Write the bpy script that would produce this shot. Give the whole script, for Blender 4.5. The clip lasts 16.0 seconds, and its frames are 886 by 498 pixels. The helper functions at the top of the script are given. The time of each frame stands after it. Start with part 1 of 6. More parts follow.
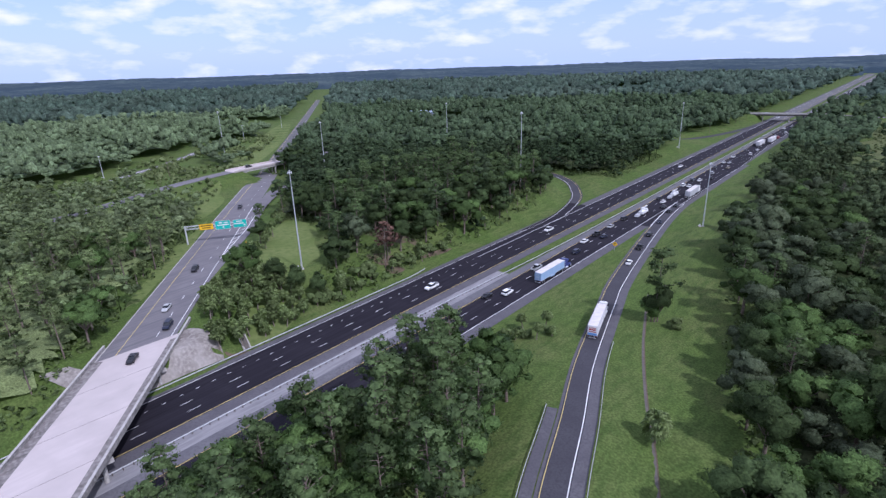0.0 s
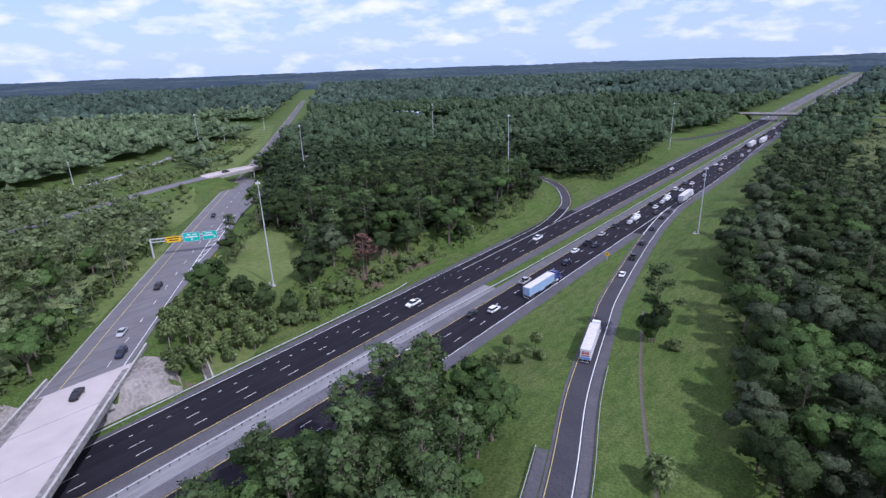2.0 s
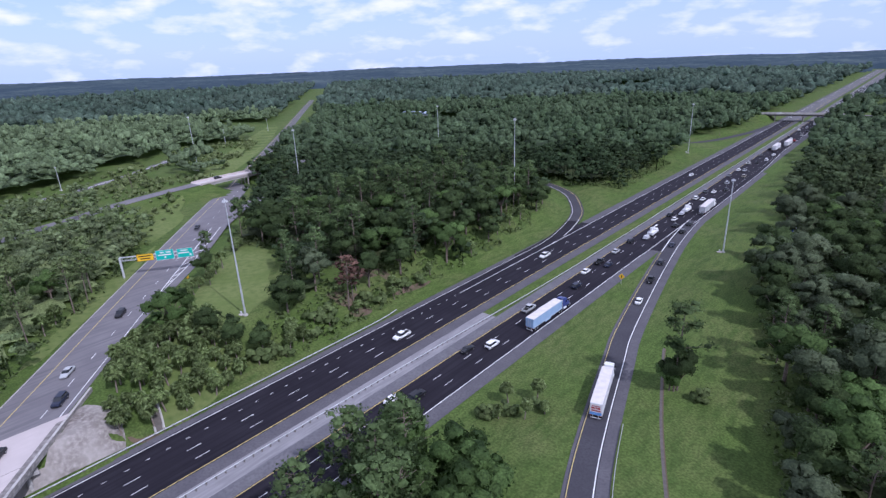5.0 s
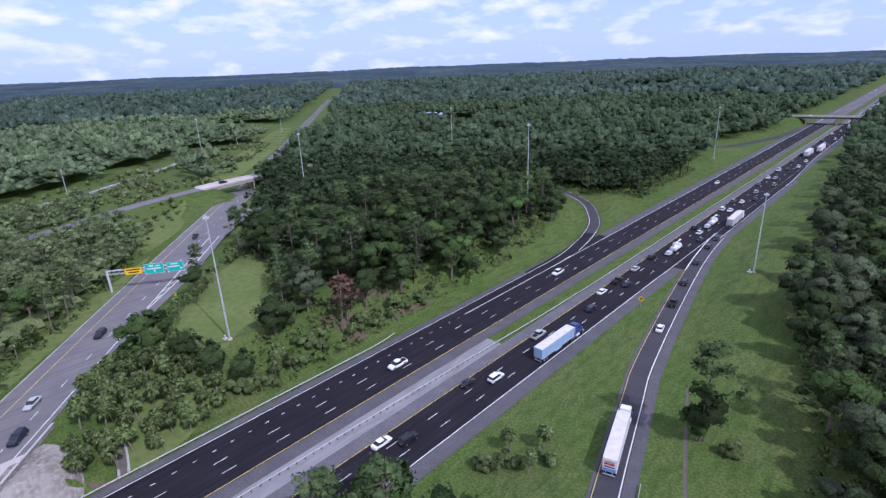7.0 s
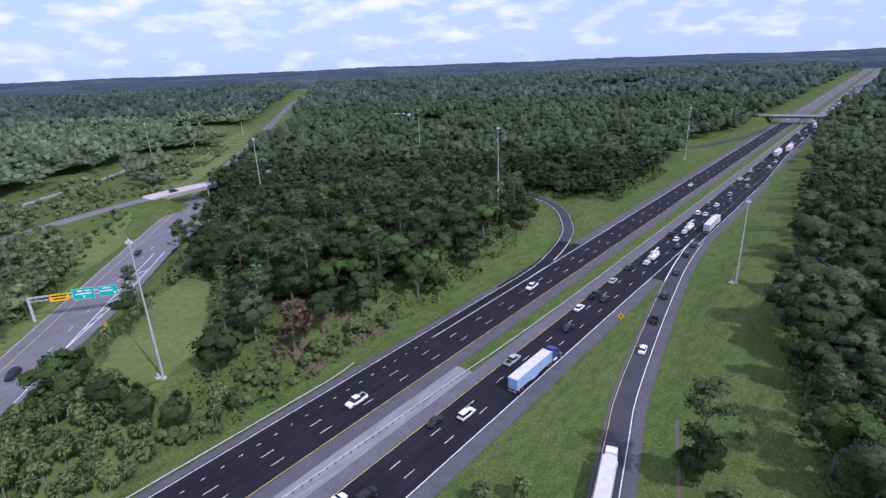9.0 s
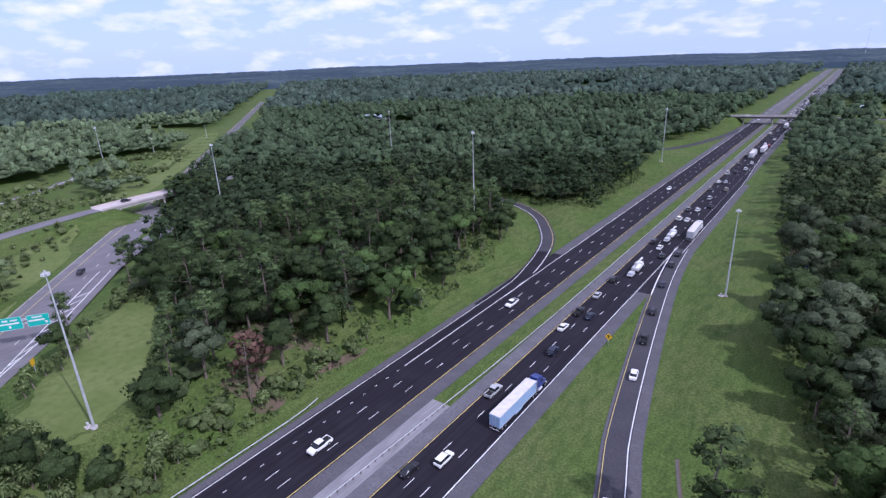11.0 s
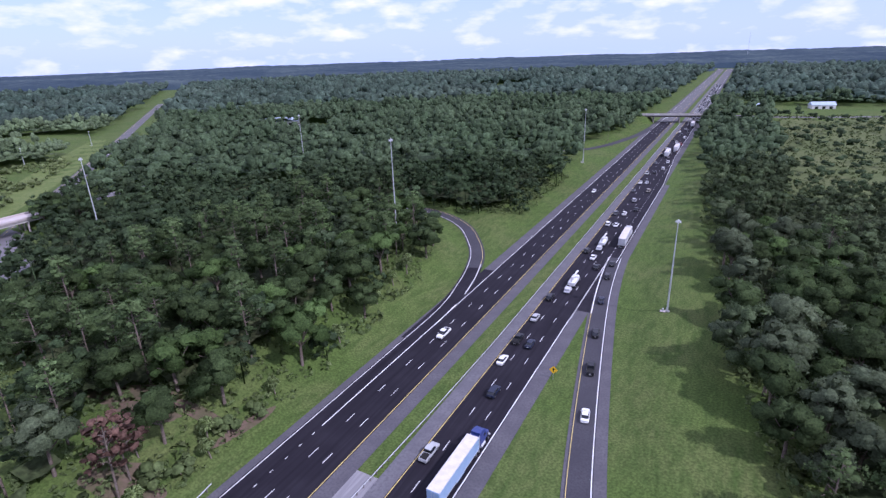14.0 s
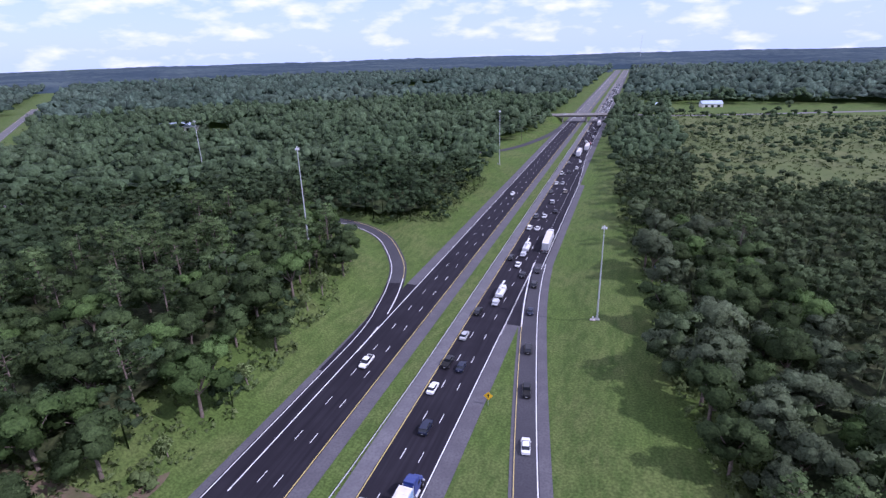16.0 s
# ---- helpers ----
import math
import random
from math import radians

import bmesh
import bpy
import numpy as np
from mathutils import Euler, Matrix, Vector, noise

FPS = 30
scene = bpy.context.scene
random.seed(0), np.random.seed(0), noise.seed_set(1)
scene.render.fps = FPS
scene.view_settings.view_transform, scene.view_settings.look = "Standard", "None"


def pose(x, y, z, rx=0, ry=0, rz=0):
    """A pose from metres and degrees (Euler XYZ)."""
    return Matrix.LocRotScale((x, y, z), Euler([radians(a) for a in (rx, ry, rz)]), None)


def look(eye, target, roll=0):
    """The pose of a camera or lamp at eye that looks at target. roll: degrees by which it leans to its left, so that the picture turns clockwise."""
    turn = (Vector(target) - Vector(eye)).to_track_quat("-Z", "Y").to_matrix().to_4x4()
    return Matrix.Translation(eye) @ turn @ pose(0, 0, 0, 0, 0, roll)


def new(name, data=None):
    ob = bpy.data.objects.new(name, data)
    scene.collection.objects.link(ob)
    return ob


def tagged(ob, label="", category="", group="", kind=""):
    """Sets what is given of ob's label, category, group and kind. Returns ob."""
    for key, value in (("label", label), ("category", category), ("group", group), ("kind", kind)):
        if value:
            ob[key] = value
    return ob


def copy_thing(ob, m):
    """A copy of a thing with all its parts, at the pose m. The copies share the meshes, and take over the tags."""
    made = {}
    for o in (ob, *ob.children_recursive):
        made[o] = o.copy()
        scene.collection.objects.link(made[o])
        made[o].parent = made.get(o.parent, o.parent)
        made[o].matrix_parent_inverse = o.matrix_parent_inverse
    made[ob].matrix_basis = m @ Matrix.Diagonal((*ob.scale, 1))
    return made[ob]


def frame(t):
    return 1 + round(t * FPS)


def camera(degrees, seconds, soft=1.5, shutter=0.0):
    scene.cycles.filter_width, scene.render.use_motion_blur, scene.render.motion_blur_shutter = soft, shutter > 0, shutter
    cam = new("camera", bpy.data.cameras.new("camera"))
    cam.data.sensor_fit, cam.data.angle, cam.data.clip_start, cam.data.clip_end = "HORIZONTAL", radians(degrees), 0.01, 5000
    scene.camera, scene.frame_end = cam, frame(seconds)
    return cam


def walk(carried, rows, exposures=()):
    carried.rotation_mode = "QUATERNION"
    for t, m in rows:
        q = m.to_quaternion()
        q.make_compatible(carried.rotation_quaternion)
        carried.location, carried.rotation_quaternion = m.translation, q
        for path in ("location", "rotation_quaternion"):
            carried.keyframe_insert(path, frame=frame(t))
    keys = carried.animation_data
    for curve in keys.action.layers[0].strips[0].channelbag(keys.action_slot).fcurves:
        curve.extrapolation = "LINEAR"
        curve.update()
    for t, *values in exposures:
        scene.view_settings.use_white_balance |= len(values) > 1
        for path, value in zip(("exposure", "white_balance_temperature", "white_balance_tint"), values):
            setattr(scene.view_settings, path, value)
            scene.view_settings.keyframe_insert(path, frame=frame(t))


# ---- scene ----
cam = camera(79.8, 16.0, 1.4)
PATH = [
    (0, (112.028, -75.14, 73.244), (110.779, -73.728, 72.576), -2.0),
    (0.5, (110.45, -72.461, 73.379), (109.202, -71.047, 72.711), -2.1),
    (1, (108.869, -69.712, 73.517), (107.624, -68.297, 72.848), -2.1),
    (1.5, (107.292, -66.872, 73.574), (106.051, -65.454, 72.904), -2.1),
    (2, (105.782, -63.877, 73.585), (104.562, -62.441, 72.914), -2.1),
    (2.5, (104.329, -60.741, 73.601), (103.13, -59.288, 72.928), -2.2),
    (3, (102.814, -57.371, 73.666), (101.65, -55.892, 72.991), -2.1),
    (3.5, (101.284, -53.912, 73.762), (100.149, -52.41, 73.087), -2.2),
    (4, (99.699, -50.755, 73.835), (98.58, -49.242, 73.158), -2.2),
    (4.5, (98.21, -47.577, 73.957), (97.006, -46.13, 73.282), -2.3),
    (7, (90.795, -30.653, 75.135), (89.492, -29.294, 74.459), -2.4),
    (7.5, (89.074, -27.085, 75.102), (87.779, -25.72, 74.424), -2.4),
    (8, (87.011, -23.849, 75.061), (85.762, -22.442, 74.382), -2.4),
    (8.5, (84.799, -20.875, 75.008), (83.563, -19.458, 74.328), -2.4),
    (9, (82.505, -18.056, 74.948), (81.28, -16.63, 74.268), -2.4),
    (9.5, (80.291, -15.175, 74.894), (79.087, -13.73, 74.213), -2.3),
    (10, (78.209, -12.391, 74.91), (77.058, -10.905, 74.227), -2.3),
    (12.5, (68.066, 1.906, 75.204), (66.913, 3.389, 74.518), -2.3),
    (13, (66.129, 4.986, 75.136), (65.014, 6.497, 74.447), -2.2),
    (13.5, (64.26, 8.045, 75.043), (63.222, 9.608, 74.351), -2.1),
    (14, (62.479, 11.012, 74.954), (61.568, 12.651, 74.258), -2.0),
    (14.5, (60.658, 13.9, 74.913), (59.902, 15.614, 74.214), -1.9),
    (15, (59.012, 16.791, 74.905), (58.338, 18.539, 74.205), -1.9),
    (15.5, (57.739, 19.734, 74.874), (57.09, 21.491, 74.173), -1.8),
    (16, (56.708, 22.646, 74.789), (56.074, 24.408, 74.087), -1.7),
]
walk(cam, [(t, look(eye, target, roll)) for t, eye, target, roll in PATH], [(0, -0.07, 5400, 23), (9, -0.08, 5360, 26), (16, 0.11, 5360, 34)])

# ---- world, sun, exposure ----
SUN_TO = Vector((0.68, -0.09, 0.73)).normalized()
sun_data = bpy.data.lights.new("sun", "SUN")
sun_data.energy, sun_data.angle, sun_data.color = 3.2, radians(0.6), (1.0, 0.95, 0.87)
sun_ob = new("sun", sun_data)
sun_ob.matrix_world = look(SUN_TO * 200, (0, 0, 0))
world = bpy.data.worlds.new("sky")
scene.world = world
world.use_nodes = True
wt = world.node_tree
wt.nodes.clear()


def link_nodes(tree, a, i, b, j):
    tree.links.new(a.outputs[i], b.inputs[j])


w_out = wt.nodes.new("ShaderNodeOutputWorld")
w_bg = wt.nodes.new("ShaderNodeBackground")
w_bg.inputs["Strength"].default_value = 0.112
sky = wt.nodes.new("ShaderNodeTexSky")
sky.sky_type, sky.sun_disc = "NISHITA", False
sky.sun_elevation = math.asin(SUN_TO.z)
sky.sun_rotation = math.atan2(SUN_TO.x, SUN_TO.y)
sky.altitude, sky.air_density, sky.dust_density, sky.ozone_density = 20, 1.0, 0.6, 1.5
w_co = wt.nodes.new("ShaderNodeTexCoord")
w_sep = wt.nodes.new("ShaderNodeSeparateXYZ")
w_haze = wt.nodes.new("ShaderNodeMapRange")  # pale air near the horizon
w_haze.inputs[1].default_value, w_haze.inputs[2].default_value = 0.0, 0.30
w_haze.inputs[3].default_value, w_haze.inputs[4].default_value = 0.85, 0.25
w_air = wt.nodes.new("ShaderNodeMix")
w_air.data_type = "RGBA"
w_air.inputs[7].default_value = (5.6, 6.8, 9.5, 1)
w_map = wt.nodes.new("ShaderNodeMapping")
w_map.inputs["Scale"].default_value = (1, 1, 2.8)
w_noise = wt.nodes.new("ShaderNodeTexNoise")
w_noise.inputs["Scale"].default_value, w_noise.inputs["Detail"].default_value = 15.0, 6
w_noise.inputs["Roughness"].default_value = 0.5
w_more = wt.nodes.new("ShaderNodeMapRange")  # clouds thicken with height
w_more.inputs[1].default_value, w_more.inputs[2].default_value = 0.03, 0.16
w_more.inputs[3].default_value, w_more.inputs[4].default_value = -0.06, 0.13
w_sum = wt.nodes.new("ShaderNodeMath")
w_ramp = wt.nodes.new("ShaderNodeValToRGB")
w_ramp.color_ramp.elements[0].position, w_ramp.color_ramp.elements[1].position = 0.46, 0.70
w_mix = wt.nodes.new("ShaderNodeMix")
w_mix.data_type = "RGBA"
w_mix.inputs[7].default_value = (9.4, 9.3, 10.0, 1)
link_nodes(wt, w_co, "Generated", w_sep, 0), link_nodes(wt, w_co, "Generated", w_map, 0)
link_nodes(wt, w_sep, "Z", w_haze, 0), link_nodes(wt, w_sep, "Z", w_more, 0)
link_nodes(wt, w_haze, 0, w_air, 0), link_nodes(wt, sky, 0, w_air, 6)
link_nodes(wt, w_map, 0, w_noise, "Vector")
link_nodes(wt, w_noise, 0, w_sum, 0), link_nodes(wt, w_more, 0, w_sum, 1)
link_nodes(wt, w_sum, 0, w_ramp, 0)
link_nodes(wt, w_ramp, 0, w_mix, 0)
link_nodes(wt, w_air, 2, w_mix, 6)
link_nodes(wt, w_mix, 2, w_bg, 0)
link_nodes(wt, w_bg, 0, w_out, 0)
scene.view_settings.exposure = 0.0


# ---- materials ----
def material(name, colour, rough=0.7, other=None, scale=1.0, fine=None, fine_scale=12.0, metal=0.0, bump=0.0, bump_scale=8.0, island=0.0,
             per_object=0.0, spec=0.3, low=0.4, high=0.65, stretch=None, tuft=0.0, tuft_range=(0.62, 1.38), mottle=0.0):
    """A surface whose base colour wanders to `other` at one scale and to `fine` at a smaller one."""
    m = bpy.data.materials.new(name)
    m.use_nodes = True
    t = m.node_tree
    b = t.nodes["Principled BSDF"]
    b.inputs["Roughness"].default_value, b.inputs["Metallic"].default_value = rough, metal
    b.inputs["Specular IOR Level"].default_value = spec
    co = t.nodes.new("ShaderNodeTexCoord")
    if other is None:
        other = tuple(c * 0.8 for c in colour)

    def wander(source, to, sc, lo, hi, detail, drawn=None):
        n, r, x = t.nodes.new("ShaderNodeTexNoise"), t.nodes.new("ShaderNodeValToRGB"), t.nodes.new("ShaderNodeMix")
        n.inputs["Scale"].default_value, n.inputs["Detail"].default_value = sc, detail
        r.color_ramp.elements[0].position, r.color_ramp.elements[1].position = lo, hi
        x.data_type = "RGBA"
        if drawn:  # drawn out along one way
            mp = t.nodes.new("ShaderNodeMapping")
            mp.inputs["Scale"].default_value, mp.inputs["Rotation"].default_value = drawn[:3], (0, 0, drawn[3])
            link_nodes(t, co, "Object", mp, 0), link_nodes(t, mp, 0, n, "Vector")
        else:
            link_nodes(t, co, "Object", n, "Vector")
        link_nodes(t, n, 0, r, 0), link_nodes(t, r, 0, x, 0)
        if source is None:
            x.inputs[6].default_value = (*colour, 1)
        else:
            t.links.new(source, x.inputs[6])
        x.inputs[7].default_value = (*to, 1)
        return x.outputs[2]

    out = wander(None, other, scale, low, high, 4)
    if fine is not None:
        out = wander(out, fine, fine_scale, 0.42, 0.72, 3, stretch)
    for size, lo, hi in ((tuft, *tuft_range), (mottle, 0.6, 1.4)):
        if size:  # light and dark tufts about a mean of one
            n, mr, mul = t.nodes.new("ShaderNodeTexNoise"), t.nodes.new("ShaderNodeMapRange"), t.nodes.new("ShaderNodeMix")
            n.inputs["Scale"].default_value, n.inputs["Detail"].default_value = size, 3
            mr.inputs[1].default_value, mr.inputs[2].default_value, mr.inputs[3].default_value, mr.inputs[4].default_value = 0.34, 0.66, lo, hi
            mul.data_type, mul.blend_type = "RGBA", "MULTIPLY"
            mul.inputs[0].default_value = 1
            link_nodes(t, co, "Object", n, "Vector"), link_nodes(t, n, 0, mr, 0)
            t.links.new(out, mul.inputs[6])
            link_nodes(t, mr, 0, mul, 7)
            out = mul.outputs[2]
    for amount, node, socket in ((island, "ShaderNodeNewGeometry", "Random Per Island"), (per_object, "ShaderNodeObjectInfo", "Random")):
        if amount:
            g, mr, mul = t.nodes.new(node), t.nodes.new("ShaderNodeMapRange"), t.nodes.new("ShaderNodeMix")
            mr.inputs[3].default_value, mr.inputs[4].default_value = 1 - amount, 1 + amount
            mul.data_type, mul.blend_type = "RGBA", "MULTIPLY"
            mul.inputs[0].default_value = 1
            link_nodes(t, g, socket, mr, 0)
            t.links.new(out, mul.inputs[6])
            link_nodes(t, mr, 0, mul, 7)
            out = mul.outputs[2]
    t.links.new(out, b.inputs["Base Color"])
    if bump:
        n, bp = t.nodes.new("ShaderNodeTexNoise"), t.nodes.new("ShaderNodeBump")
        n.inputs["Scale"].default_value, n.inputs["Detail"].default_value = bump_scale, 4
        bp.inputs["Strength"].default_value, bp.inputs["Distance"].default_value = bump, 0.1
        link_nodes(t, co, "Object", n, "Vector"), link_nodes(t, n, 0, bp, "Height"), link_nodes(t, bp, 0, b, "Normal")
    return m


M = {}
M["grass"] = material("mown_grass", (0.077, 0.118, 0.028), 0.9, (0.100, 0.125, 0.040), 0.045, (0.056, 0.090, 0.022), 0.6, stretch=(1, 0.3, 1, 0), bump=0.8, bump_scale=2.2, spec=0.1, tuft=2.0, tuft_range=(0.72, 1.28))
M["lawn"] = material("dry_lawn", (0.150, 0.182, 0.062), 0.95, (0.118, 0.158, 0.046), 0.09, (0.098, 0.136, 0.040), 0.5, bump=0.6, bump_scale=2.5, spec=0.1)
M["asphalt_new"] = material("new_asphalt", (0.0205, 0.0182, 0.0245), 0.85, (0.0265, 0.0240, 0.0312), 0.12, (0.0135, 0.0122, 0.0168), 1.1, stretch=(1, 0.03, 1, 0), spec=0.12)
M["asphalt_old"] = material("worn_asphalt", (0.165, 0.155, 0.165), 0.85, (0.195, 0.185, 0.192), 0.15, (0.135, 0.128, 0.138), 1.2, stretch=(1, 0.05, 1, -0.89), spec=0.2)
M["meadow"] = material("rough_meadow", (0.098, 0.124, 0.046), 0.95, (0.132, 0.146, 0.062), 0.03, (0.075, 0.095, 0.036), 0.35, bump=0.6, bump_scale=1.5, spec=0.1)
M["asphalt_far"] = material("pale_worn_asphalt", (0.120, 0.116, 0.120), 0.85, (0.150, 0.145, 0.148), 0.1, (0.100, 0.097, 0.102), 1.5, spec=0.2)
M["asphalt_ramp"] = material("ramp_asphalt", (0.056, 0.054, 0.063), 0.85, (0.068, 0.066, 0.075), 0.12, (0.047, 0.045, 0.053), 2.5, spec=0.2)
M["shoulder"] = material("shoulder_asphalt", (0.098, 0.093, 0.104), 0.85, (0.122, 0.117, 0.127), 0.2, (0.08, 0.076, 0.085), 2.0, spec=0.2)
M["shoulder_pale"] = material("pale_shoulder_asphalt", (0.125, 0.121, 0.133), 0.85, (0.155, 0.15, 0.16), 0.2, (0.105, 0.101, 0.112), 1.5, spec=0.2)
M["concrete_road"] = material("broken_concrete", (0.235, 0.228, 0.236), 0.9, (0.19, 0.185, 0.193), 0.1, (0.29, 0.28, 0.287), 1.6, stretch=(1, 0.08, 1, 0), spec=0.2)
M["concrete_pale"] = material("pale_concrete", (0.52, 0.462, 0.445), 0.85, (0.44, 0.392, 0.376), 0.12, (0.47, 0.418, 0.402), 0.9, stretch=(1, 0.08, 1, -0.89), spec=0.2)
M["concrete"] = material("grey_concrete", (0.42, 0.40, 0.375), 0.9, (0.30, 0.285, 0.27), 0.4, (0.50, 0.48, 0.45), 2.0, spec=0.2)
M["concrete_dirty"] = material("stained_concrete", (0.30, 0.275, 0.25), 0.9, (0.165, 0.145, 0.128), 0.14, (0.35, 0.32, 0.295), 1.2, spec=0.2)
M["kerb_stain"] = material("grimy_concrete", (0.20, 0.182, 0.172), 0.9, (0.125, 0.112, 0.106), 0.35, (0.30, 0.28, 0.265), 1.2, spec=0.2)
M["parapet_grime"] = material("grimy_parapet", (0.26, 0.245, 0.23), 0.9, (0.15, 0.14, 0.13), 0.3, (0.36, 0.34, 0.32), 1.4, spec=0.2)
M["white_paint"] = material("white_road_paint", (0.78, 0.78, 0.77), 0.6, (0.62, 0.62, 0.61), 0.8)
M["yellow_paint"] = material("yellow_road_paint", (0.60, 0.47, 0.17), 0.6, (0.50, 0.40, 0.15), 0.8)
M["sand"] = material("pale_sand", (0.42, 0.39, 0.33), 0.95, (0.30, 0.27, 0.21), 0.06, (0.22, 0.22, 0.13), 0.4, spec=0.1)
M["soil"] = material("bare_soil", (0.15, 0.105, 0.08), 0.95, (0.10, 0.095, 0.05), 0.3, (0.10, 0.085, 0.05), 1.5, spec=0.1)
M["galvanised"] = material("galvanised_steel", (0.62, 0.63, 0.65), 0.5, (0.52, 0.53, 0.55), 2.0, metal=0.25)
M["mast_steel"] = material("mast_steel", (0.55, 0.57, 0.58), 0.5, (0.46, 0.48, 0.5), 1.0, metal=0.3)
M["weathered_post"] = material("weathered_post", (0.13, 0.115, 0.10), 0.9)
M["bark"] = material("pine_bark", (0.16, 0.125, 0.10), 0.95, (0.24, 0.20, 0.17), 1.5, (0.10, 0.08, 0.065), 8, spec=0.1)
M["palm_bark"] = material("palm_bark", (0.24, 0.20, 0.165), 0.95, (0.17, 0.14, 0.115), 2.5, spec=0.1)


def leafy(name, colour, other, low_scale=0.05, per_object=0.25, island=0.25, through_light=0.3, mottle=0.0, tuft=2.6):
    m = material(name, colour, 0.75, other, low_scale, tuple(c * 0.7 for c in colour), 0.45, island=island, per_object=per_object, spec=0.12, low=0.35, high=0.7,
                 tuft=tuft, tuft_range=(0.66, 1.36), mottle=mottle)
    t = m.node_tree
    b, o = t.nodes["Principled BSDF"], t.nodes["Material Output"]
    tr, mx = t.nodes.new("ShaderNodeBsdfTranslucent"), t.nodes.new("ShaderNodeMixShader")
    source = b.inputs["Base Color"].links[0].from_socket
    t.links.new(source, tr.inputs["Color"])
    mx.inputs[0].default_value = through_light
    link_nodes(t, b, 0, mx, 1), link_nodes(t, tr, 0, mx, 2), link_nodes(t, mx, 0, o, 0)
    return m


M["pine_leaf"] = leafy("pine_foliage", (0.110, 0.168, 0.062), (0.132, 0.180, 0.076), through_light=0.45, tuft=1.5)
# Pine foliage again, lightened to put sunlight across the crossing road into colour.
M["sunlit_pine_leaf"] = leafy("sunlit_pine_foliage", (0.215, 0.285, 0.112), (0.240, 0.295, 0.135), through_light=0.5, tuft=1.5)
M["oak_leaf"] = leafy("oak_foliage", (0.072, 0.112, 0.040), (0.094, 0.132, 0.052), through_light=0.5)
M["grey_leaf"] = leafy("mossy_oak_foliage", (0.122, 0.152, 0.086), (0.102, 0.138, 0.070), through_light=0.5)
M["bright_leaf"] = leafy("bright_foliage", (0.112, 0.182, 0.055), (0.104, 0.168, 0.052), through_light=0.45)
M["palm_leaf"] = leafy("palm_foliage", (0.285, 0.365, 0.150), (0.245, 0.320, 0.125), through_light=0.45)
M["dead_leaf"] = leafy("dead_foliage", (0.205, 0.118, 0.088), (0.17, 0.105, 0.078))
# Dark green, with cloud shade over the middle woods put into the colour.
M["shaded_wood_leaf"] = leafy("shaded_woodland_foliage", (0.062, 0.100, 0.044), (0.090, 0.124, 0.060), 0.018, 0.0, 0.18, 0.5, mottle=0.09, tuft=1.6)
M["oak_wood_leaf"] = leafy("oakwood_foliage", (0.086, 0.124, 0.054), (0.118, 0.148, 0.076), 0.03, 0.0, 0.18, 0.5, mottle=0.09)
# A lighter species, brightened further so the colour carries the sunlit side.
M["sunlit_pine_wood_leaf"] = leafy("sunlit_pinewood_foliage", (0.205, 0.270, 0.120), (0.235, 0.285, 0.148), 0.02, 0.0, 0.18, 0.5, mottle=0.09, tuft=1.6)
# Bluer with distance haze in the colour; the pine tone also lightened as sunlit.
M["hazed_beyond_leaf"] = leafy("hazed_farther_foliage", (0.078, 0.122, 0.058), (0.110, 0.154, 0.082), 0.012, 0.0, 0.15, 0.4, mottle=0.06, tuft=0.8)
M["hazed_pine_beyond_leaf"] = leafy("hazed_farther_pine_foliage", (0.158, 0.220, 0.108), (0.190, 0.245, 0.134), 0.012, 0.0, 0.15, 0.4, mottle=0.06, tuft=0.8)
# Paler and bluer than the nearer woods: aerial haze mixed into the foliage colour.
M["hazed_distant_leaf"] = leafy("hazed_distant_foliage", (0.074, 0.116, 0.084), (0.118, 0.160, 0.116), 0.0045, 0.0, 0.15, 0.4, mottle=0.03, tuft=0.3)
M["shrub_leaf"] = leafy("shrub_foliage", (0.100, 0.142, 0.050), (0.130, 0.156, 0.062), 0.04, 0.2, 0.25)
M["scrub_leaf"] = leafy("scrub_foliage", (0.225, 0.275, 0.115), (0.185, 0.240, 0.092), 0.04, 0.0, 0.25, 0.4)
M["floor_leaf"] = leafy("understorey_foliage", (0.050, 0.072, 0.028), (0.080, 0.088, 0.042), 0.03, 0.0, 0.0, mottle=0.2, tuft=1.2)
# Slate blue in the base colour stands in for haze over the horizon woods.
M["hazed_far_leaf"] = material("hazed_distant_woods", (0.036, 0.057, 0.075), 0.95, (0.080, 0.108, 0.110), 0.0028, (0.030, 0.049, 0.068), 0.012, bump=1.0, bump_scale=0.08, spec=0.05, island=0.0)

# ---- helpers of this scene ----


def part(name, bm, mat, parent, label="", smooth=False):
    me = bpy.data.meshes.new(name)
    bm.to_mesh(me)
    bm.free()
    me.materials.append(mat)
    if smooth:
        me.polygons.foreach_set("use_smooth", [True] * len(me.polygons))
    ob = new(name, me)
    if parent is not None:
        ob.parent = parent
    if label:
        tagged(ob, label)
    return ob


